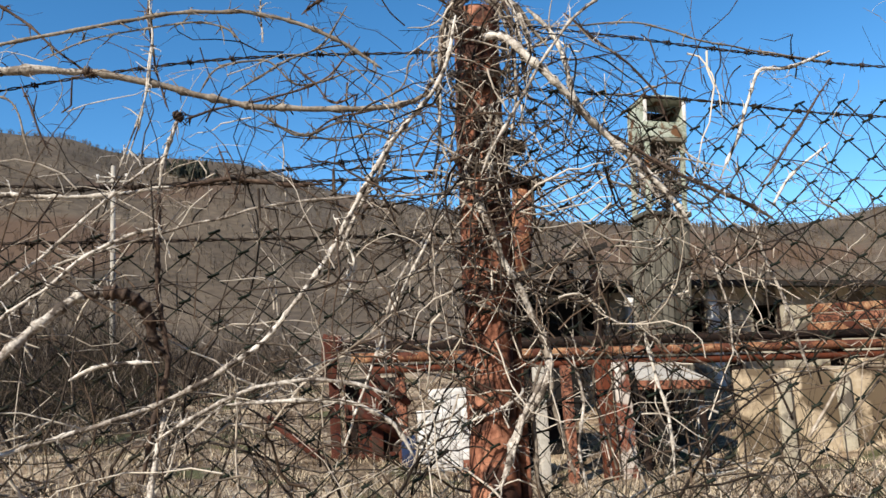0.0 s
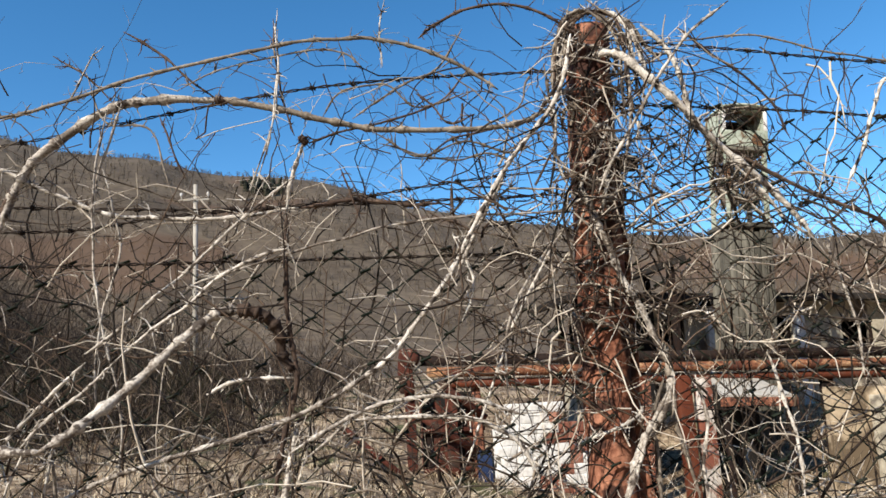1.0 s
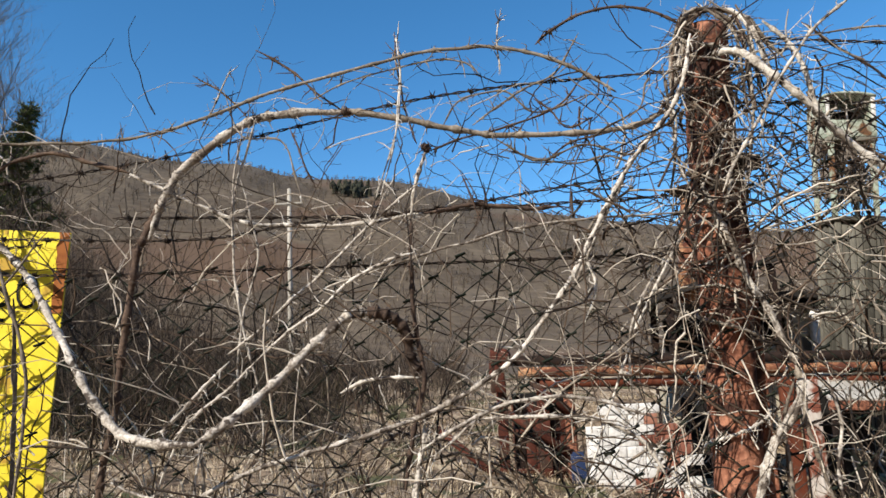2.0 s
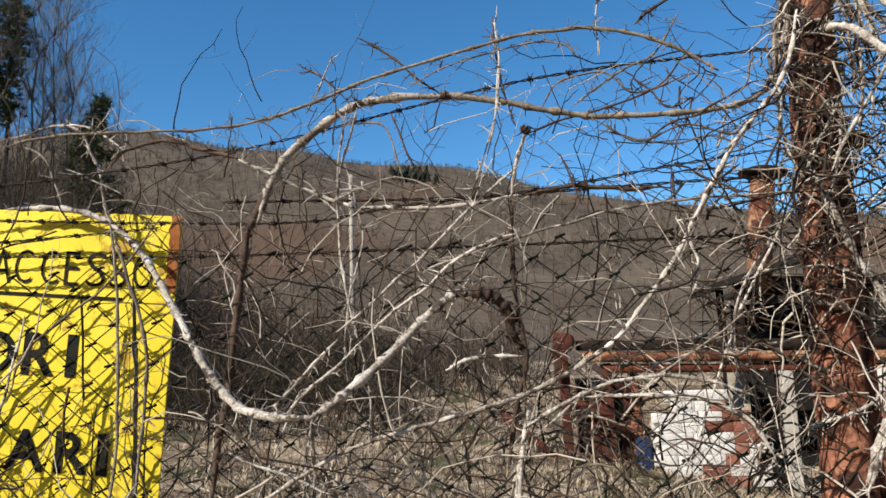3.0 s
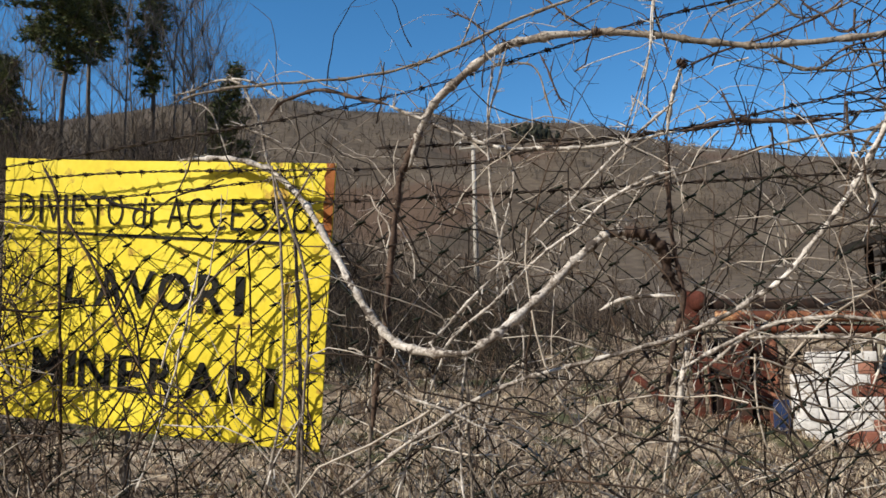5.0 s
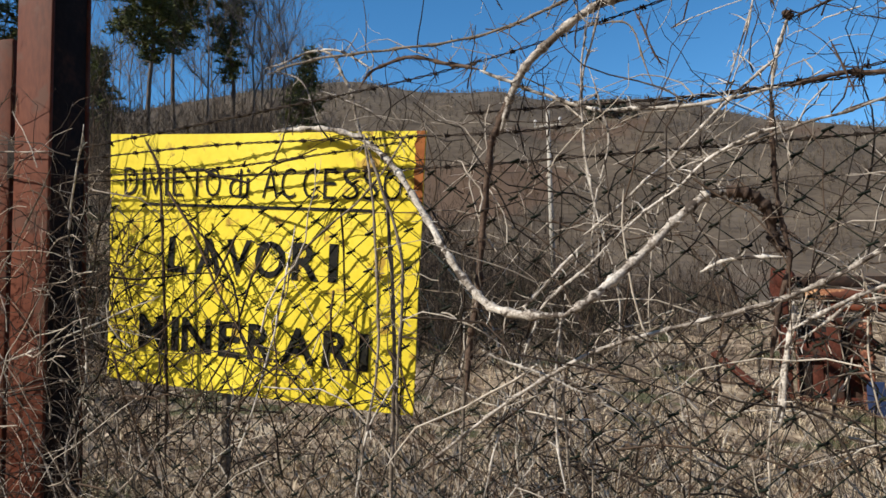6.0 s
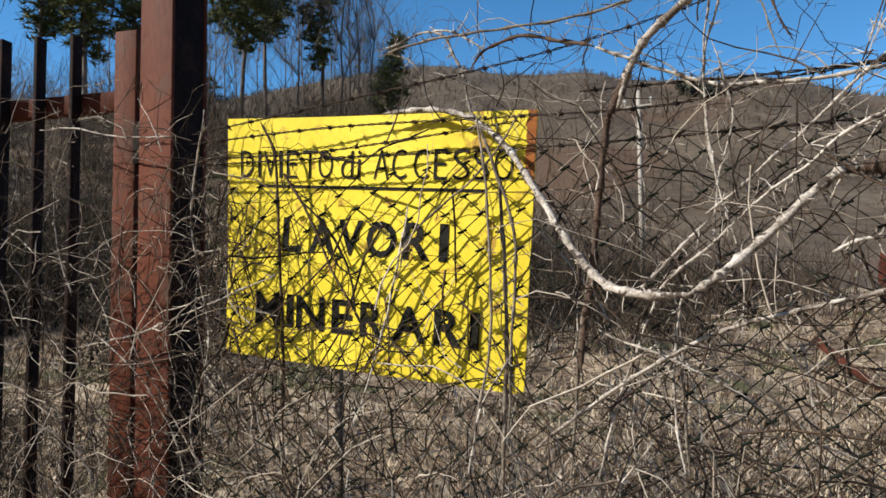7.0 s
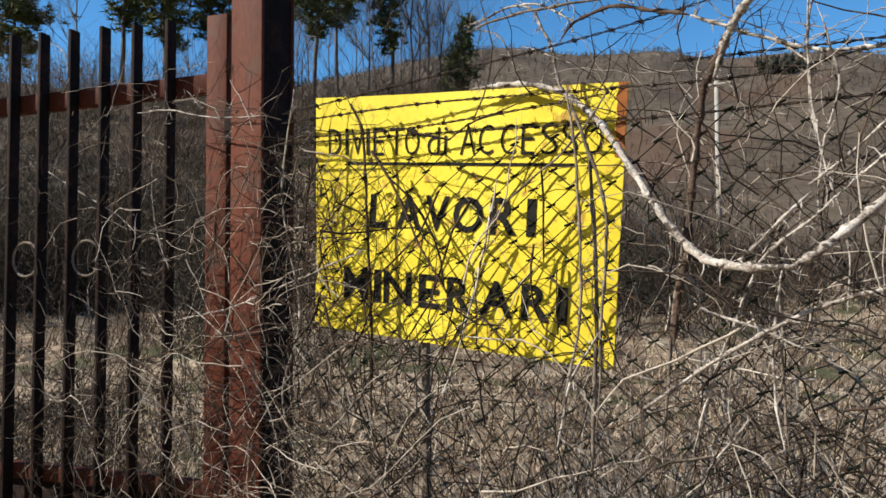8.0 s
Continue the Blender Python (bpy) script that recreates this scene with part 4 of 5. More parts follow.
def gate():
    """One leaf, ajar towards the road; built along x from its stile, then swung."""
    origin = Vector((-2.435, 1.645, 0))
    ob = thing("metal_gate", "rusty iron bar gate standing ajar, overgrown with brambles", "gate", at=origin)
    m = Matrix.Translation(origin) @ Matrix.Rotation(radians(14.0), 4, "Z")

    def bit(name, lo, hi, mat, label="", bevel=0.003):
        return part(name, bevelled(lo, hi, bevel, m), mat, ob, label)

    bit("stile", (-0.140, -0.03, 0.08), (-0.052, 0.03, 2.44), OXIDE, "red oxide stile", 0.005)
    bit("top_rail", (-2.4, -0.02, 2.165), (-0.141, 0.02, 2.235), OXIDE, "", 0.004)
    bit("bottom_rail", (-2.4, -0.02, 0.10), (-0.141, 0.02, 0.17), OXIDE, "", 0.004)
    bit("middle_rail", (-2.4, -0.02, 0.74), (-0.141, 0.02, 0.80), OXIDE, "", 0.004)
    part("kick_plate", bevelled((-2.4, 0.004, 0.171), (-0.141, 0.008, 0.739), 0.001, m), IRON, ob, "dark sheet infill")
    for i in range(14):
        x = -0.285 - 0.150 * i
        bit("bar", (x - 0.008, -0.066, 0.30), (x + 0.008, -0.021, 2.435 + 0.006 * i), IRON)
        if i % 2 == 1:
            ring = Pile()
            ring.tube([m @ Vector((x + 0.075 + 0.066 * math.cos(a), -0.043, 1.585 + 0.066 * math.sin(a))) for a in np.linspace(0, 6.283, 29)], 0.005, 6)
            part("ring", ring, DULL, ob, "pale rusted ring")


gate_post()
gate()


# ---- brambles ----
def side_twigs(pile, line, radius, density, length, rough=0.5):
    seg = np.linalg.norm(np.diff(line, axis=0), axis=1)
    total = seg.sum()
    for _ in range(int(total * density)):
        i = rng.randrange(len(line) - 1)
        p = line[i] + (line[i + 1] - line[i]) * rng.random()
        along = (line[i + 1] - line[i]) / (seg[i] + 1e-9)
        v = along * rng.uniform(-0.2, 0.9) + np.array((rng.gauss(0, 0.7), rng.gauss(0, 0.35), rng.gauss(0.1, 0.7)))
        v /= np.linalg.norm(v)
        h = length * rng.uniform(0.25, 1.0) ** 1.5
        pts = [p]
        for _ in range(3):
            v = v + np.array((rng.gauss(0, 0.25), rng.gauss(0, 0.15), rng.gauss(0, 0.25)))
            pts.append(pts[-1] + v / np.linalg.norm(v) * h / 3)
        pile.tube(pts, np.linspace(radius * 0.42, radius * 0.1, 4).clip(0.0004), 4, cap=False)


def vine(tone, r0, r1, *points):
    """One bramble cane along a smooth line, with knots, thorns and short twigs."""
    line = flow(points, 10)
    k = len(line)
    line = line + np.array([noise.noise_vector(tuple(p * 14))[:] for p in line]) * 0.004
    radii = np.linspace(r0, r1, k) * 0.001
    radii = radii * (1 + 0.18 * np.array([noise.noise(tuple(p * 40)) for p in line]))
    nodes = []
    for i in range(rng.randint(2, 5), k, rng.randint(5, 8)):
        radii[i] *= 1.5
        nodes.append(i)
        if i + 1 < k:
            radii[i + 1] *= 1.2
    ends = np.minimum(np.arange(k), np.arange(k)[::-1]) / 5.0
    radii = radii * np.clip(0.35 + 0.65 * ends, 0, 1)
    pile = Pile()
    pile.tube(line, radii, 7)
    for i in nodes:
        for _ in range(rng.randint(2, 4)):
            d = np.array((rng.gauss(0, 1), rng.gauss(0, 0.6), rng.gauss(0, 1)))
            d *= rng.uniform(0.012, 0.042) / np.linalg.norm(d)
            bend = np.array([rng.gauss(0, 0.006) for _ in range(3)])
            pile.tube([line[i], line[i] + d * 0.55 + bend, line[i] + d + bend], [0.0015, 0.0011, 0.0004], 4, cap=False)
    for _ in range(k // 2):
        i = rng.randrange(1, k - 1)
        d = np.array([rng.gauss(0, 1) for _ in range(3)])
        d /= np.linalg.norm(d)
        pile.tube([line[i], line[i] + d * (radii[i] + rng.uniform(0.003, 0.009))], [0.0014, 0.0003], 3, cap=False)
    side_twigs(pile, line, min(float(radii.mean()) * 0.62, 0.0028), 9, 0.10)
    mat, label = {"pale": (PALE, "pale sun-bleached bramble cane over the fence"), "dull": (DULL, "grey-brown dead bramble cane on the fence"), "dark": (DARK, "dark brown bramble cane woven through the fence")}[tone]
    return solid("bramble_cane", pile, mat, label, "bramble cane", "bramble canes on the fence")


vine('pale', 8.5, 8.5, (-0.804, 1.52, 1.924), (-0.785, 1.52, 1.994), (-0.755, 1.52, 2.050), (-0.691, 1.52, 2.113), (-0.593, 1.52, 2.175), (-0.514, 1.52, 2.187), (-0.378, 1.52, 2.183))
vine('dull', 7.5, 5.0, (-0.389, 1.52, 2.183), (-0.366, 1.52, 2.181), (-0.252, 1.52, 2.158), (-0.171, 1.52, 2.135), (-0.079, 1.52, 2.114), (0.025, 1.52, 2.106), (0.214, 1.52, 2.109), (0.307, 1.52, 2.146))
vine('dark', 6.5, 8.0, (-0.905, 1.52, 1.345), (-0.890, 1.52, 1.460), (-0.870, 1.52, 1.566), (-0.852, 1.52, 1.722), (-0.831, 1.52, 1.883), (-0.811, 1.52, 1.939), (-0.775, 1.52, 2.030))
vine('pale', 8.0, 9.0, (-0.628, 1.33, 1.512), (-0.573, 1.36, 1.553), (-0.503, 1.41, 1.618), (-0.427, 1.44, 1.694), (-0.373, 1.47, 1.739), (-0.325, 1.48, 1.746))
vine('dark', 13.0, 9.0, (-0.345, 1.48, 1.745), (-0.319, 1.48, 1.746), (-0.288, 1.49, 1.735), (-0.264, 1.50, 1.705), (-0.256, 1.51, 1.652), (-0.231, 1.52, 1.618))
vine('pale', 6.0, 8.5, (-1.464, 1.58, 2.012), (-1.360, 1.58, 2.007), (-1.238, 1.57, 1.983), (-1.144, 1.55, 1.931), (-1.057, 1.52, 1.846), (-0.972, 1.49, 1.724), (-0.905, 1.46, 1.630), (-0.834, 1.43, 1.552), (-0.754, 1.39, 1.519), (-0.628, 1.33, 1.512))
vine('pale', 3.6, 4.6, (-0.988, 1.45, 1.179), (-0.894, 1.45, 1.256), (-0.791, 1.45, 1.329), (-0.692, 1.45, 1.389), (-0.596, 1.45, 1.440), (-0.481, 1.45, 1.474), (-0.372, 1.45, 1.500), (-0.247, 1.45, 1.535), (-0.147, 1.45, 1.579), (-0.069, 1.45, 1.628))
vine('pale', 4.6, 4.2, (-0.149, 1.46, 1.576), (-0.062, 1.46, 1.634), (-0.006, 1.46, 1.694), (0.051, 1.46, 1.767), (0.111, 1.46, 1.864), (0.174, 1.46, 1.975), (0.236, 1.46, 2.055), (0.307, 1.46, 2.148), (0.347, 1.46, 2.281))
vine('pale', 4.0, 3.0, (-0.241, 1.44, 1.476), (-0.149, 1.44, 1.525), (-0.065, 1.44, 1.556), (0.018, 1.44, 1.565), (0.112, 1.44, 1.553), (0.194, 1.44, 1.521))
vine('pale', 3.0, 4.0, (-0.124, 1.44, 1.528), (-0.072, 1.44, 1.529), (-0.001, 1.44, 1.530), (0.097, 1.44, 1.517), (0.171, 1.44, 1.482), (0.213, 1.44, 1.415))
vine('pale', 2.5, 2.5, (-0.434, 1.48, 1.792), (-0.380, 1.48, 1.812), (-0.316, 1.48, 1.831), (-0.185, 1.48, 1.864), (-0.030, 1.48, 1.897), (0.082, 1.48, 1.909), (0.344, 1.48, 1.912))
vine('dull', 3.0, 4.0, (-0.803, 1.50, 2.145), (-0.696, 1.50, 2.177), (-0.553, 1.50, 2.226), (-0.361, 1.50, 2.269), (-0.223, 1.50, 2.297), (-0.083, 1.50, 2.302), (0.033, 1.50, 2.277), (0.114, 1.50, 2.237), (0.193, 1.50, 2.179))
vine('dull', 3.0, 3.0, (-1.424, 1.50, 2.138), (-1.269, 1.50, 2.156), (-1.074, 1.50, 2.150), (-0.912, 1.50, 2.144), (-0.741, 1.50, 2.163), (-0.586, 1.50, 2.219))
vine('dull', 1.5, 2.0, (-0.463, 1.51, 2.201), (-0.377, 1.51, 2.245), (-0.278, 1.51, 2.270), (-0.178, 1.51, 2.284), (-0.122, 1.51, 2.274), (-0.088, 1.51, 2.244))
vine('dark', 3.0, 3.0, (0.035, 1.52, 2.305), (0.073, 1.52, 2.340), (0.147, 1.52, 2.373), (0.221, 1.52, 2.381), (0.293, 1.52, 2.363), (0.351, 1.52, 2.323), (0.386, 1.52, 2.290))
vine('pale', 3.0, 5.0, (-0.209, 1.51, 2.087), (-0.230, 1.51, 2.028), (-0.246, 1.51, 1.935))
vine('dark', 4.0, 5.0, (-0.246, 1.51, 1.935), (-0.250, 1.51, 1.866), (-0.249, 1.51, 1.776), (-0.244, 1.51, 1.699), (-0.233, 1.51, 1.601), (-0.262, 1.51, 1.496), (-0.279, 1.51, 1.394))
vine('pale', 4.0, 4.0, (-0.856, 1.53, 2.077), (-0.802, 1.53, 2.050), (-0.709, 1.53, 2.000), (-0.595, 1.53, 1.953), (-0.485, 1.53, 1.941), (-0.380, 1.53, 1.938), (-0.224, 1.53, 1.951))
vine('dark', 4.0, 4.0, (-0.224, 1.53, 1.951), (-0.159, 1.53, 1.961), (-0.097, 1.53, 1.964), (-0.008, 1.53, 1.951), (0.067, 1.53, 1.950))
vine('dark', 3.0, 5.0, (-1.180, 1.54, 2.077), (-1.133, 1.54, 2.122), (-1.034, 1.54, 2.137), (-0.945, 1.54, 2.112), (-0.860, 1.54, 2.080))
vine('pale', 2.0, 4.0, (-1.469, 1.56, 2.178), (-1.399, 1.56, 2.187), (-1.323, 1.56, 2.204), (-1.264, 1.56, 2.181), (-1.232, 1.56, 2.125), (-1.206, 1.56, 2.071), (-1.187, 1.56, 1.980), (-1.161, 1.56, 1.938))
vine('pale', 3.0, 2.0, (-1.323, 1.56, 2.204), (-1.248, 1.56, 2.191), (-1.183, 1.56, 2.156), (-1.144, 1.56, 2.125))
vine('pale', 2.0, 2.0, (-1.427, 1.55, 2.162), (-1.358, 1.55, 2.131), (-1.316, 1.55, 2.059), (-1.299, 1.55, 2.006))
vine('pale', 2.0, 2.0, (-1.291, 1.55, 2.093), (-1.210, 1.55, 2.055), (-1.147, 1.55, 2.019))
vine('dull', 4.0, 3.0, (-1.135, 1.50, 1.923), (-1.091, 1.50, 1.798), (-1.053, 1.50, 1.677), (-1.047, 1.50, 1.559), (-1.062, 1.50, 1.380), (-1.074, 1.50, 1.154))
vine('dull', 3.0, 3.0, (-1.143, 1.50, 1.952), (-1.127, 1.50, 1.828), (-1.114, 1.50, 1.666), (-1.112, 1.50, 1.509), (-1.123, 1.50, 1.354), (-1.168, 1.50, 1.174))
vine('pale', 3.0, 2.0, (-1.325, 1.48, 1.743), (-1.363, 1.48, 1.567), (-1.415, 1.48, 1.392), (-1.496, 1.48, 1.182))
vine('dark', 4.0, 4.0, (-1.879, 1.56, 2.035), (-1.826, 1.56, 1.935), (-1.810, 1.56, 1.700), (-1.800, 1.56, 1.517), (-1.789, 1.56, 1.337), (-1.792, 1.56, 1.103))
vine('dull', 2.5, 2.5, (-1.016, 1.50, 1.953), (-1.136, 1.50, 1.815), (-1.322, 1.50, 1.675), (-1.369, 1.50, 1.567))
vine('pale', 8.5, 6.0, (0.405, 1.52, 2.261), (0.448, 1.50, 2.256), (0.485, 1.47, 2.205), (0.539, 1.47, 2.150), (0.596, 1.48, 2.091), (0.669, 1.50, 2.028), (0.765, 1.50, 1.927), (0.826, 1.50, 1.841))
vine('pale', 6.0, 7.0, (0.353, 1.50, 1.967), (0.381, 1.50, 1.884), (0.418, 1.50, 1.778), (0.446, 1.50, 1.720), (0.474, 1.50, 1.651), (0.501, 1.50, 1.583), (0.469, 1.50, 1.498), (0.419, 1.50, 1.437), (0.388, 1.50, 1.355))
vine('pale', 3.0, 3.0, (0.690, 1.46, 2.348), (0.610, 1.46, 2.287), (0.542, 1.46, 2.214), (0.472, 1.46, 2.106), (0.411, 1.46, 2.013), (0.376, 1.46, 1.944))
vine('dull', 6.0, 4.0, (0.494, 1.50, 1.628), (0.498, 1.50, 1.550), (0.501, 1.50, 1.475), (0.531, 1.50, 1.346))
vine('pale', 3.0, 2.0, (0.322, 1.49, 1.902), (0.244, 1.49, 1.785), (0.180, 1.49, 1.665), (0.127, 1.49, 1.539), (0.059, 1.49, 1.376))
vine('dark', 4.0, 4.0, (0.592, 1.53, 2.167), (0.634, 1.53, 2.090), (0.716, 1.53, 2.025), (0.822, 1.53, 1.959), (0.919, 1.53, 1.912), (0.992, 1.53, 1.878), (1.039, 1.53, 1.845))
vine('pale', 3.0, 3.0, (0.664, 1.50, 2.017), (0.730, 1.50, 1.941), (0.772, 1.50, 1.879), (0.840, 1.50, 1.829))
vine('dark', 3.0, 2.0, (0.597, 1.52, 2.318), (0.661, 1.52, 2.258), (0.743, 1.52, 2.193), (0.788, 1.52, 2.134), (0.817, 1.52, 2.057))
vine('dull', 2.0, 2.0, (0.613, 1.52, 2.285), (0.716, 1.52, 2.297), (0.819, 1.52, 2.287), (0.907, 1.52, 2.252), (1.024, 1.52, 2.235), (1.210, 1.52, 2.206))
vine('pale', 3.5, 3.5, (0.904, 1.50, 1.930), (0.956, 1.50, 2.021), (0.994, 1.50, 2.109), (1.030, 1.50, 2.176), (1.098, 1.50, 2.185), (1.209, 1.50, 2.224))
vine('dark', 3.0, 3.0, (0.991, 1.50, 1.908), (1.085, 1.50, 2.018), (1.198, 1.50, 2.158))
vine('pale', 3.0, 3.0, (1.010, 1.49, 1.862), (1.065, 1.49, 1.934), (1.166, 1.49, 2.006))
vine('pale', 3.0, 3.0, (-0.623, 1.48, 1.676), (-0.566, 1.48, 1.714), (-0.499, 1.48, 1.773), (-0.430, 1.48, 1.827), (-0.359, 1.48, 1.895), (-0.286, 1.48, 1.958), (-0.222, 1.48, 2.006))
vine('pale', 3.0, 3.0, (-0.576, 1.46, 1.643), (-0.491, 1.46, 1.714), (-0.423, 1.46, 1.756), (-0.363, 1.46, 1.811), (-0.293, 1.46, 1.845), (-0.236, 1.46, 1.859))
vine('pale', 2.5, 2.0, (-0.570, 1.50, 2.175), (-0.593, 1.50, 2.085), (-0.617, 1.50, 1.996), (-0.616, 1.50, 1.876), (-0.605, 1.50, 1.759))
vine('pale', 2.0, 2.0, (-0.592, 1.49, 2.164), (-0.616, 1.49, 2.002), (-0.613, 1.49, 1.879), (-0.594, 1.49, 1.726), (-0.554, 1.49, 1.556), (-0.562, 1.49, 1.415))
vine('dark', 2.0, 2.0, (-0.268, 1.52, 2.361), (-0.263, 1.52, 2.262), (-0.248, 1.52, 2.178), (-0.227, 1.52, 2.100))
vine('dark', 3.0, 2.0, (-0.580, 1.53, 2.345), (-0.503, 1.53, 2.294), (-0.448, 1.53, 2.239), (-0.382, 1.53, 2.184))
vine('pale', 4.0, 3.0, (-0.395, 1.47, 1.592), (-0.356, 1.47, 1.610), (-0.306, 1.47, 1.617), (-0.238, 1.47, 1.613))
vine('dull', 4.0, 4.0, (-0.825, 1.55, 1.925), (-0.852, 1.55, 1.809), (-0.872, 1.55, 1.680), (-0.897, 1.55, 1.513), (-0.922, 1.55, 1.333), (-0.939, 1.55, 1.106))
vine('pale', 4.0, 5.0, (-0.230, 1.47, 1.533), (-0.244, 1.47, 1.450), (-0.256, 1.47, 1.367), (-0.267, 1.47, 1.294))
vine('pale', 3.0, 2.0, (-0.837, 1.45, 1.441), (-0.757, 1.45, 1.406), (-0.662, 1.45, 1.372), (-0.541, 1.45, 1.311))
vine('pale', 3.0, 3.0, (-0.081, 1.48, 1.559), (-0.142, 1.48, 1.520), (-0.220, 1.48, 1.459))
vine('pale', 2.5, 2.5, (-0.663, 1.48, 1.556), (-0.686, 1.48, 1.416), (-0.691, 1.48, 1.277), (-0.674, 1.48, 1.141))
vine('pale', 3.0, 2.0, (-2.644, 1.50, 1.356), (-2.352, 1.50, 1.404), (-2.168, 1.50, 1.456), (-1.952, 1.50, 1.523), (-1.758, 1.50, 1.585))
vine('pale', 2.5, 2.0, (-3.688, 1.47, 2.145), (-3.501, 1.47, 1.995), (-3.165, 1.47, 1.843), (-2.940, 1.47, 1.754), (-2.767, 1.47, 1.654))
vine('pale', 2.5, 2.0, (-2.793, 1.47, 2.101), (-2.615, 1.47, 2.087), (-2.406, 1.47, 2.035), (-2.139, 1.47, 2.006))
vine('pale', 2.0, 2.0, (-2.657, 1.50, 2.108), (-2.750, 1.50, 1.917), (-2.729, 1.50, 1.694), (-2.647, 1.50, 1.532))
vine('pale', 2.0, 2.0, (-3.538, 1.48, 2.514), (-3.320, 1.48, 2.423), (-3.255, 1.48, 2.276), (-3.170, 1.48, 2.097))
vine('pale', 3.0, 2.0, (-2.048, 1.50, 2.079), (-2.095, 1.50, 1.751), (-2.021, 1.50, 1.389), (-2.092, 1.50, 1.147), (-1.996, 1.50, 0.890))
vine('dull', 2.0, 2.0, (-2.161, 1.49, 1.968), (-2.263, 1.49, 1.798), (-2.397, 1.49, 1.585), (-2.339, 1.49, 1.383), (-2.155, 1.49, 1.178))
vine('pale', 2.0, 2.0, (-2.526, 1.48, 1.417), (-2.382, 1.48, 1.345), (-2.246, 1.48, 1.243), (-2.119, 1.48, 1.080), (-2.069, 1.48, 0.884))
vine('pale', 2.5, 2.5, (0.094, 1.50, 1.705), (0.121, 1.50, 1.781), (0.087, 1.50, 1.873))
vine('pale', 2.5, 2.5, (0.171, 1.49, 1.551), (0.175, 1.49, 1.657), (0.209, 1.49, 1.753), (0.302, 1.49, 1.879))
vine('pale', 3.0, 3.0, (-0.224, 1.47, 1.529), (-0.244, 1.47, 1.454), (-0.258, 1.47, 1.390), (-0.273, 1.47, 1.306))
vine('pale', 1.5, 1.5, (-0.258, 1.51, 2.334), (-0.258, 1.51, 2.219), (-0.267, 1.51, 2.144), (-0.309, 1.51, 2.012), (-0.343, 1.51, 1.929))
vine('dull', 1.5, 2.0, (-0.644, 1.51, 2.246), (-0.601, 1.51, 2.138), (-0.513, 1.51, 2.117), (-0.468, 1.51, 1.975))
vine('pale', 2.0, 2.0, (-0.598, 1.49, 2.036), (-0.564, 1.49, 1.879), (-0.591, 1.49, 1.760), (-0.606, 1.49, 1.619), (-0.573, 1.49, 1.503))
vine('pale', 2.0, 2.5, (-0.673, 1.48, 1.600), (-0.723, 1.48, 1.506), (-0.765, 1.48, 1.403), (-0.817, 1.48, 1.258), (-0.853, 1.48, 1.128))
vine('pale', 2.5, 3.0, (-1.056, 1.49, 1.379), (-1.094, 1.49, 1.325), (-1.135, 1.49, 1.253), (-1.177, 1.49, 1.086))
vine('dull', 4.0, 5.0, (-1.104, 1.53, 1.819), (-1.088, 1.53, 1.614), (-1.086, 1.53, 1.376), (-1.093, 1.53, 1.229), (-1.102, 1.53, 1.046))
vine('pale', 2.0, 2.0, (-0.733, 1.48, 1.214), (-0.782, 1.48, 1.152), (-0.831, 1.48, 1.089))
vine('dull', 3.0, 3.0, (-0.693, 1.52, 1.504), (-0.683, 1.52, 1.421), (-0.682, 1.52, 1.293), (-0.672, 1.52, 1.132))
vine('pale', 2.0, 2.0, (-0.453, 1.49, 1.426), (-0.445, 1.49, 1.362), (-0.438, 1.49, 1.289))
vine('dull', 2.0, 2.0, (-0.508, 1.49, 1.404), (-0.423, 1.49, 1.421), (-0.347, 1.49, 1.449))
vine('pale', 3.0, 3.0, (0.967, 1.49, 1.834), (0.986, 1.49, 1.749), (1.020, 1.49, 1.642), (1.054, 1.49, 1.502))
vine('pale', 2.5, 2.5, (0.843, 1.49, 1.839), (0.862, 1.49, 1.755), (0.887, 1.49, 1.649), (0.884, 1.49, 1.557))
vine('pale', 3.0, 3.0, (0.693, 1.48, 1.602), (0.709, 1.48, 1.523), (0.726, 1.48, 1.446), (0.729, 1.48, 1.328))
vine('dull', 3.0, 4.0, (0.488, 1.50, 1.581), (0.459, 1.50, 1.517), (0.456, 1.50, 1.420), (0.458, 1.50, 1.325))
vine('pale', 4.0, 4.0, (0.482, 1.47, 1.559), (0.442, 1.47, 1.487), (0.407, 1.47, 1.415), (0.373, 1.47, 1.336))
vine('pale', 3.0, 3.0, (0.542, 1.49, 1.578), (0.556, 1.49, 1.489), (0.541, 1.49, 1.404), (0.549, 1.49, 1.319))
vine('dull', 2.5, 2.5, (0.645, 1.50, 1.731), (0.680, 1.50, 1.672), (0.715, 1.50, 1.613), (0.757, 1.50, 1.565))
vine('pale', 5.0, 5.0, (0.509, 1.50, 2.315), (0.556, 1.50, 2.267), (0.579, 1.50, 2.206), (0.591, 1.50, 2.142), (0.608, 1.50, 2.067))
vine('pale', 3.0, 2.0, (0.350, 1.53, 2.075), (0.407, 1.53, 2.105), (0.458, 1.53, 2.126), (0.491, 1.53, 2.145))
vine('pale', 3.0, 3.0, (0.441, 1.53, 2.132), (0.428, 1.53, 2.057), (0.418, 1.53, 1.984), (0.396, 1.53, 1.912))
vine('pale', 3.0, 3.0, (0.486, 1.52, 2.280), (0.476, 1.52, 2.127), (0.449, 1.52, 1.992), (0.427, 1.52, 1.944))
vine('pale', 2.5, 2.5, (0.430, 1.53, 2.101), (0.395, 1.53, 2.046), (0.359, 1.53, 1.973), (0.318, 1.53, 1.903))
vine('dull', 3.0, 3.0, (0.299, 1.52, 2.243), (0.306, 1.52, 2.143), (0.310, 1.52, 2.057), (0.284, 1.52, 1.949))
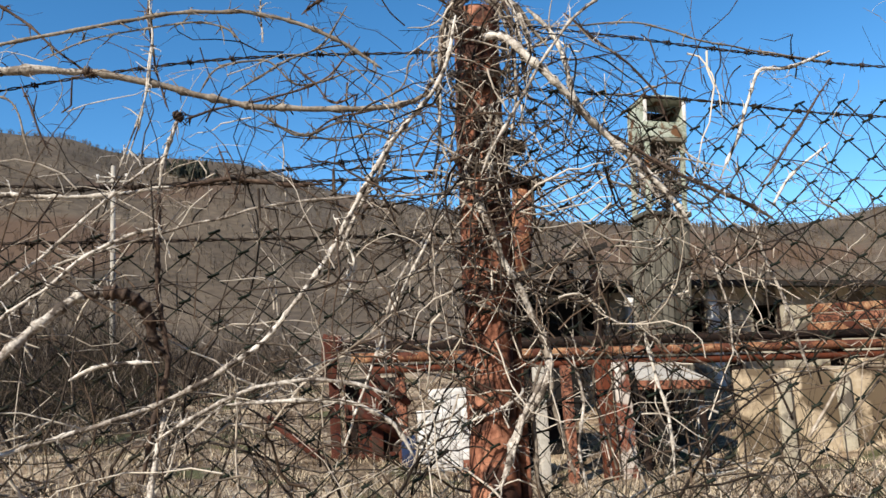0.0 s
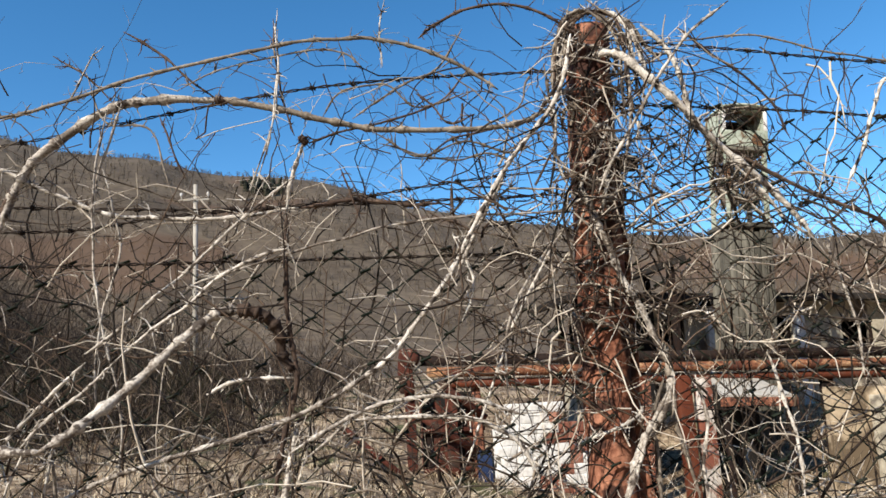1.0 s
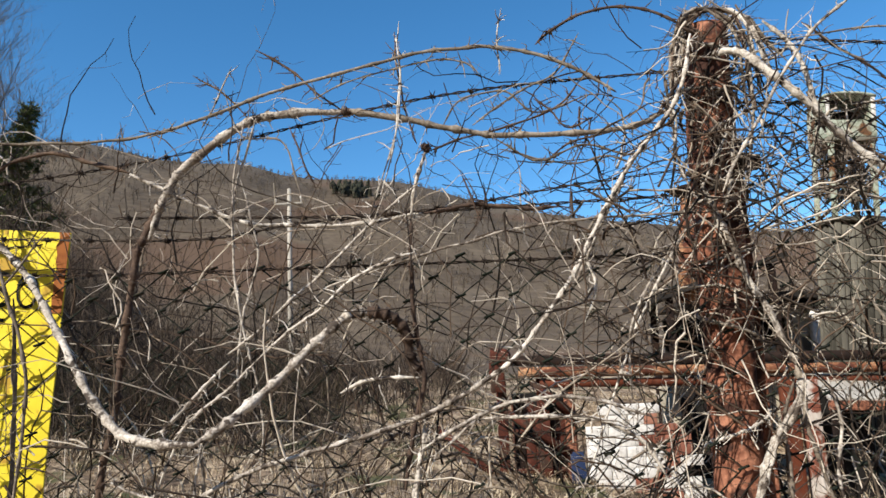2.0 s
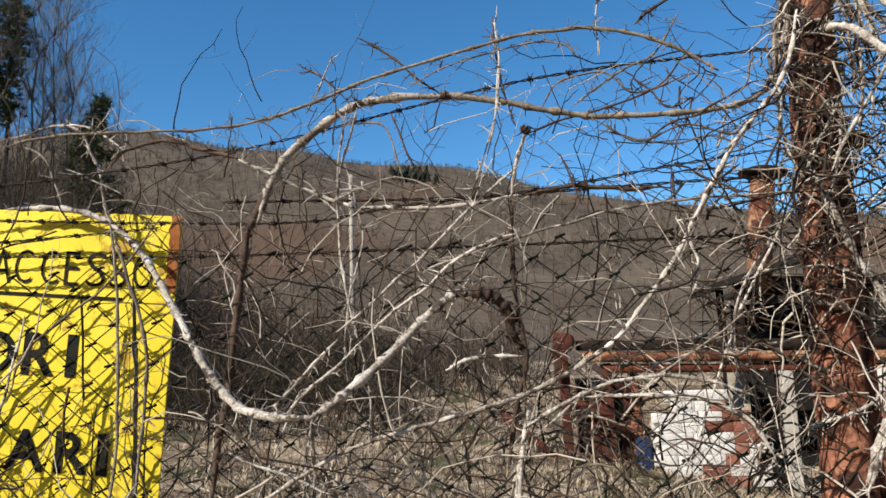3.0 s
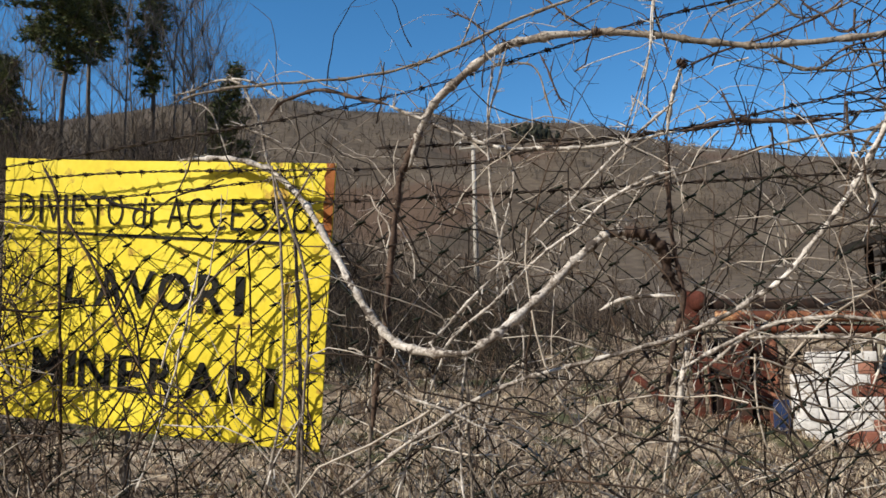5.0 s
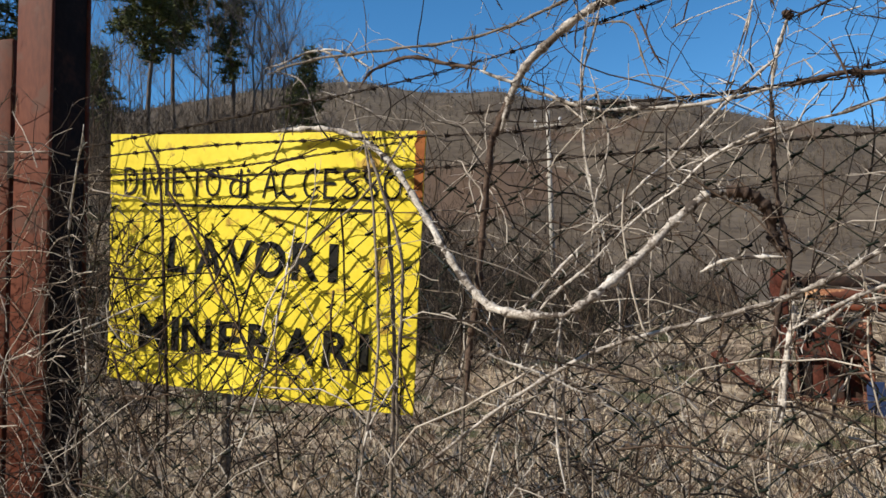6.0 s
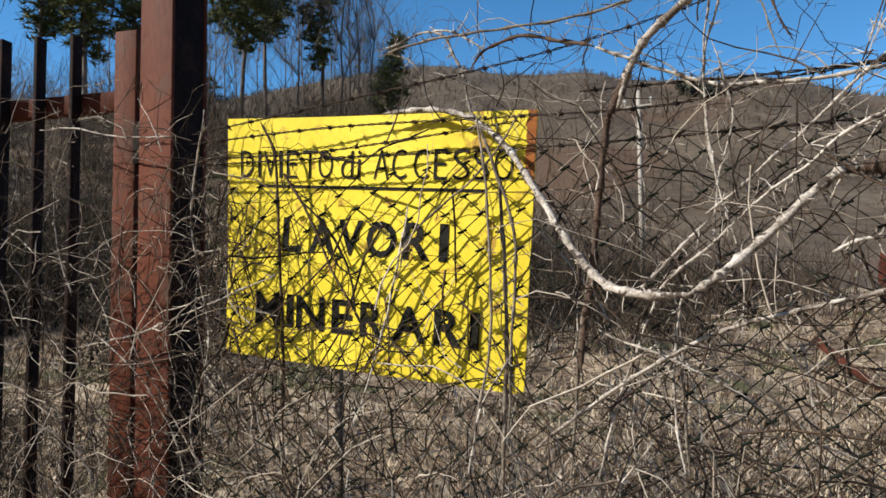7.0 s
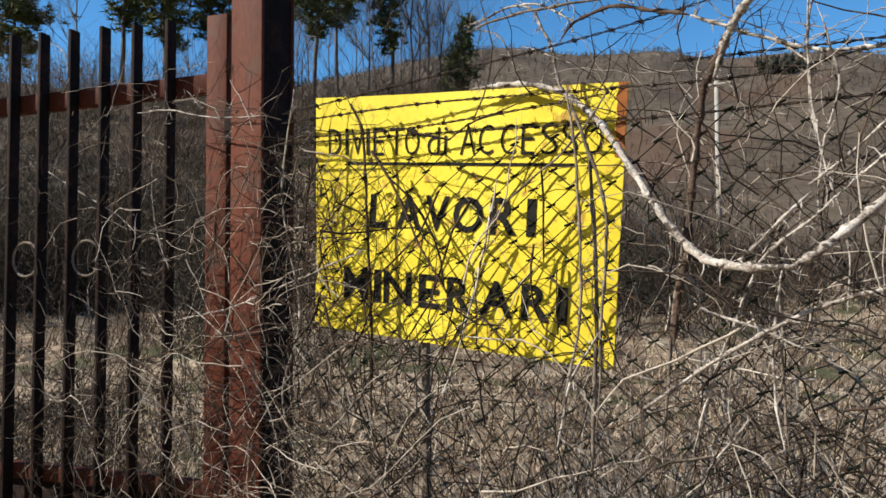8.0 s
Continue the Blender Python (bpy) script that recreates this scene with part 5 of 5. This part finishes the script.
vine('pale', 3.0, 2.0, (0.280, 1.50, 2.185), (0.309, 1.50, 2.123), (0.307, 1.50, 2.026), (0.333, 1.50, 1.942))
vine('dark', 3.0, 3.0, (0.327, 1.51, 2.327), (0.379, 1.51, 2.289), (0.330, 1.51, 2.201), (0.265, 1.51, 2.115))
vine('dull', 3.0, 3.0, (0.223, 1.52, 1.987), (0.174, 1.52, 1.953), (0.126, 1.52, 1.908), (0.088, 1.52, 1.840))
vine('pale', 3.0, 4.0, (0.212, 1.50, 2.041), (0.179, 1.50, 1.971), (0.122, 1.50, 1.869), (0.085, 1.50, 1.791))
vine('pale', 3.5, 3.0, (-0.761, 1.47, 1.518), (-0.723, 1.47, 1.554), (-0.674, 1.47, 1.604), (-0.615, 1.47, 1.663))
vine('pale', 3.0, 3.0, (-0.726, 1.46, 1.507), (-0.669, 1.46, 1.564), (-0.610, 1.46, 1.611), (-0.571, 1.46, 1.650))
vine('dark', 8.0, 9.0, (-0.391, 1.52, 2.183), (-0.378, 1.52, 2.182), (-0.364, 1.52, 2.179))
vine('dark', 7.0, 7.0, (-0.589, 1.52, 2.175), (-0.579, 1.52, 2.181), (-0.568, 1.52, 2.185))
vine('dark', 7.0, 8.0, (-0.219, 1.51, 2.095), (-0.210, 1.51, 2.089), (-0.204, 1.51, 2.079))
vine('dark', 2.0, 2.0, (-0.718, 1.53, 2.293), (-0.654, 1.53, 2.248), (-0.596, 1.53, 2.191))
vine('pale', 2.0, 1.5, (-0.693, 1.52, 2.166), (-0.661, 1.52, 2.226), (-0.629, 1.52, 2.305))
vine('dark', 2.0, 2.0, (-0.505, 1.53, 2.164), (-0.482, 1.53, 2.103), (-0.448, 1.53, 2.018))
vine('dark', 2.0, 2.0, (-0.140, 1.52, 2.039), (-0.119, 1.52, 1.973), (-0.098, 1.52, 1.919))
vine('dull', 2.0, 2.0, (-0.171, 1.52, 2.137), (-0.135, 1.52, 2.191), (-0.041, 1.52, 2.207), (0.028, 1.52, 2.155), (0.148, 1.52, 2.188))
vine('dark', 2.5, 2.0, (-0.207, 1.52, 2.084), (-0.138, 1.52, 2.105), (-0.044, 1.52, 2.127), (0.075, 1.52, 2.166), (0.139, 1.52, 2.239))
vine('dull', 2.0, 2.0, (-0.068, 1.51, 2.106), (0.022, 1.51, 2.048), (0.117, 1.51, 2.075), (0.209, 1.51, 2.048), (0.281, 1.51, 2.069))
vine('pale', 1.5, 1.5, (-0.033, 1.51, 2.392), (-0.046, 1.51, 2.315), (-0.044, 1.51, 2.240))
vine('pale', 1.5, 1.5, (-0.264, 1.51, 2.346), (-0.258, 1.51, 2.259), (-0.274, 1.51, 2.113), (-0.309, 1.51, 1.984))
vine('dull', 2.0, 2.0, (-0.110, 1.52, 2.134), (-0.048, 1.52, 2.179), (0.013, 1.52, 2.212), (0.075, 1.52, 2.244), (0.128, 1.52, 2.328))
vine('dark', 2.0, 2.0, (0.023, 1.52, 2.186), (0.056, 1.52, 2.158), (0.088, 1.52, 2.118), (0.147, 1.52, 2.137))
vine('dull', 2.0, 2.0, (-0.055, 1.52, 2.080), (0.025, 1.52, 2.055), (0.104, 1.52, 2.037), (0.173, 1.52, 2.049), (0.238, 1.52, 2.020))
vine('dark', 2.0, 2.0, (0.023, 1.52, 2.025), (0.085, 1.52, 2.081), (0.166, 1.52, 2.099), (0.258, 1.52, 2.116), (0.334, 1.52, 2.097))
vine('dark', 2.5, 2.5, (0.351, 1.53, 2.336), (0.392, 1.53, 2.300), (0.325, 1.53, 2.200))


# a sheaf of dead canes draped over the head of the post
for k in range(9):
    a, b = rng.uniform(-0.02, 0.02), rng.uniform(-0.012, 0.03)
    vine(("dull", "pale", "dark")[k % 3], 3.5, 3.0, (0.335 + a, 1.545, 2.20 + 3 * a), (0.352 + a, 1.55, 2.31 + a), (0.385 + a, 1.57 + b, 2.372 + b * 0.4), (0.435 + a, 1.58 + b, 2.388 + b * 0.5), (0.485 + a, 1.565, 2.35 + b), (0.515 + 2 * a, 1.55, 2.28 + b), (0.53 + 3 * a, 1.54, 2.20 + 4 * a))


# coils wound round the head of the post
for start, turns, r0, tone in ((2.33, 1.6, 4.0, "pale"), (2.24, -1.3, 3.0, "dull"), (2.08, 1.4, 4.0, "dark"), (1.92, -1.8, 3.0, "pale"), (1.72, 1.2, 3.5, "dull"), (1.55, -1.1, 3.0, "pale")):
    coil = []
    for i in range(14):
        a, z = start * 9 + turns * 2 * math.pi * i / 13, start - 0.16 * i / 13
        coil.append((0.384 + 0.036 * (z - 1.0) / 1.35 + 0.064 * math.cos(a), 1.607 + 0.064 * math.sin(a), z))
    vine(tone, r0, r0 * 0.8, *coil)


def tangle(name, label, mat, count, box, length, radius, rise=0.3, twigs=13.0):
    """A thicket of fine dead twigs filling a stretch of the fence."""
    pile = Pile()
    (x0, x1), (y0, y1), (z0, z1) = box
    for _ in range(count):
        p = np.array((rng.uniform(x0, x1), rng.uniform(y0, y1), rng.uniform(z0, z1)))
        h, r = length * rng.uniform(0.3, 1.3), radius * rng.uniform(0.5, 1.4)
        v = np.array((rng.gauss(0, 1), rng.gauss(0, 0.18), rng.gauss(rise, 0.8)))
        curl = np.array((rng.gauss(0, 0.06), rng.gauss(0, 0.03), rng.gauss(-0.04, 0.06)))
        pts = [p]
        for _ in range(7):
            v = v / np.linalg.norm(v) + curl + np.array((rng.gauss(0, 0.27), rng.gauss(0, 0.09), rng.gauss(0, 0.27)))
            q = pts[-1] + v / np.linalg.norm(v) * h / 7
            q[1] = min(max(q[1], y0 - 0.06), y1 + 0.06)
            pts.append(q)
        line = np.array(pts)
        pile.tube(line, np.linspace(r, r * 0.4, 8), 4, cap=False)
        side_twigs(pile, line, r, twigs, 0.08)
    solid(name, pile, mat, label, "brambles", kind="stuff")


FRONT = (1.44, 1.60)
for tone, mat, share in (("pale", TWIG_PALE, 0.45), ("dark", TWIG_DARK, 0.55)):
    n = lambda k: int(k * share)
    tangle("bramble_tangle", tone + " dead bramble twigs along the lower fence", mat, 290 if tone == "pale" else 240, ((-2.2, 2.2), (1.42, 1.80), (0.5, 1.5)), 0.48, 0.0020, 0.6)
    tangle("bramble_tangle", tone + " dead bramble twigs across the mesh", mat, n(380), ((-1.0, 1.6), FRONT, (1.40, 1.95)), 0.34, 0.0017, 0.5)
    tangle("bramble_tangle", tone + " thick bramble tangle wrapped round the post", mat, 130 if tone == "pale" else 150, ((0.08, 0.95), (1.40, 1.62), (1.6, 2.24)), 0.28, 0.0022, -0.2, 18)
    tangle("bramble_tangle", tone + " brambles clinging to the front of the post", mat, 60 if tone == "pale" else 60, ((0.30, 0.52), (1.46, 1.545), (1.72, 2.36)), 0.26, 0.0022, -0.5)
    tangle("bramble_tangle", tone + " sparse twigs above the barbed wire", mat, n(140), ((-1.2, 1.6), (1.48, 1.58), (1.92, 2.24)), 0.26, 0.0014, 0.0)
    tangle("bramble_tangle", tone + " fine twigs crossing the yellow sign", mat, n(22), ((-2.1, -1.0), (1.46, 1.56), (1.3, 2.05)), 0.35, 0.0016, 0.6)
    # extra canes, added to darken the sign with vine shadows
    if tone == "dark":
        tangle("bramble_tangle", "dark canes added before the yellow sign for its vine shadows", mat, 24, ((-2.05, -1.05), (1.44, 1.56), (1.35, 2.0)), 0.7, 0.0034, -1.2, 6)
    tangle("bramble_tangle", tone + " brambles growing over the gate", mat, 260 if tone == "pale" else 330, ((-3.4, -2.0), (1.34, 1.58), (0.4, 1.75)), 0.36, 0.0018, 0.3)
    tangle("bramble_tangle", tone + " brambles climbing beside the gate post", mat, n(140), ((-2.3, -1.95), (1.44, 1.66), (0.6, 2.0)), 0.34, 0.0018, 0.6)
    # brambles at the gate foot; the many dark ones also stand for shadow there
    tangle("bramble_tangle", tone + " dead brambles at the foot of the gate post", mat, 120 if tone == "pale" else 420, ((-3.7, -1.8), (1.30, 1.70), (0.3, 1.25)), 0.36, 0.0020, 0.4)
    tangle("bramble_tangle", tone + " upright bramble thicket before the mine yard", mat, 190 if tone == "pale" else 170, ((-0.95, 1.2), (1.45, 1.85), (0.5, 1.5)), 0.46, 0.0028, 1.0)
    tangle("bramble_tangle", tone + " dead stems in front of the lower sign", mat, 40 if tone == "pale" else 150, ((-2.15, -1.25), (1.46, 1.57), (0.55, 1.32)), 0.34, 0.0022, 1.2)
    tangle("bramble_tangle", tone + " dead stems over the edge of the sign", mat, 10 if tone == "pale" else 36, ((-2.1, -1.88), (1.5, 1.57), (1.2, 1.75)), 0.4, 0.0022, 1.6)
    tangle("bramble_tangle", tone + " thin twigs on the upper gate", mat, n(120), ((-3.5, -2.1), (1.34, 1.56), (1.6, 2.2)), 0.35, 0.0014, 0.1)
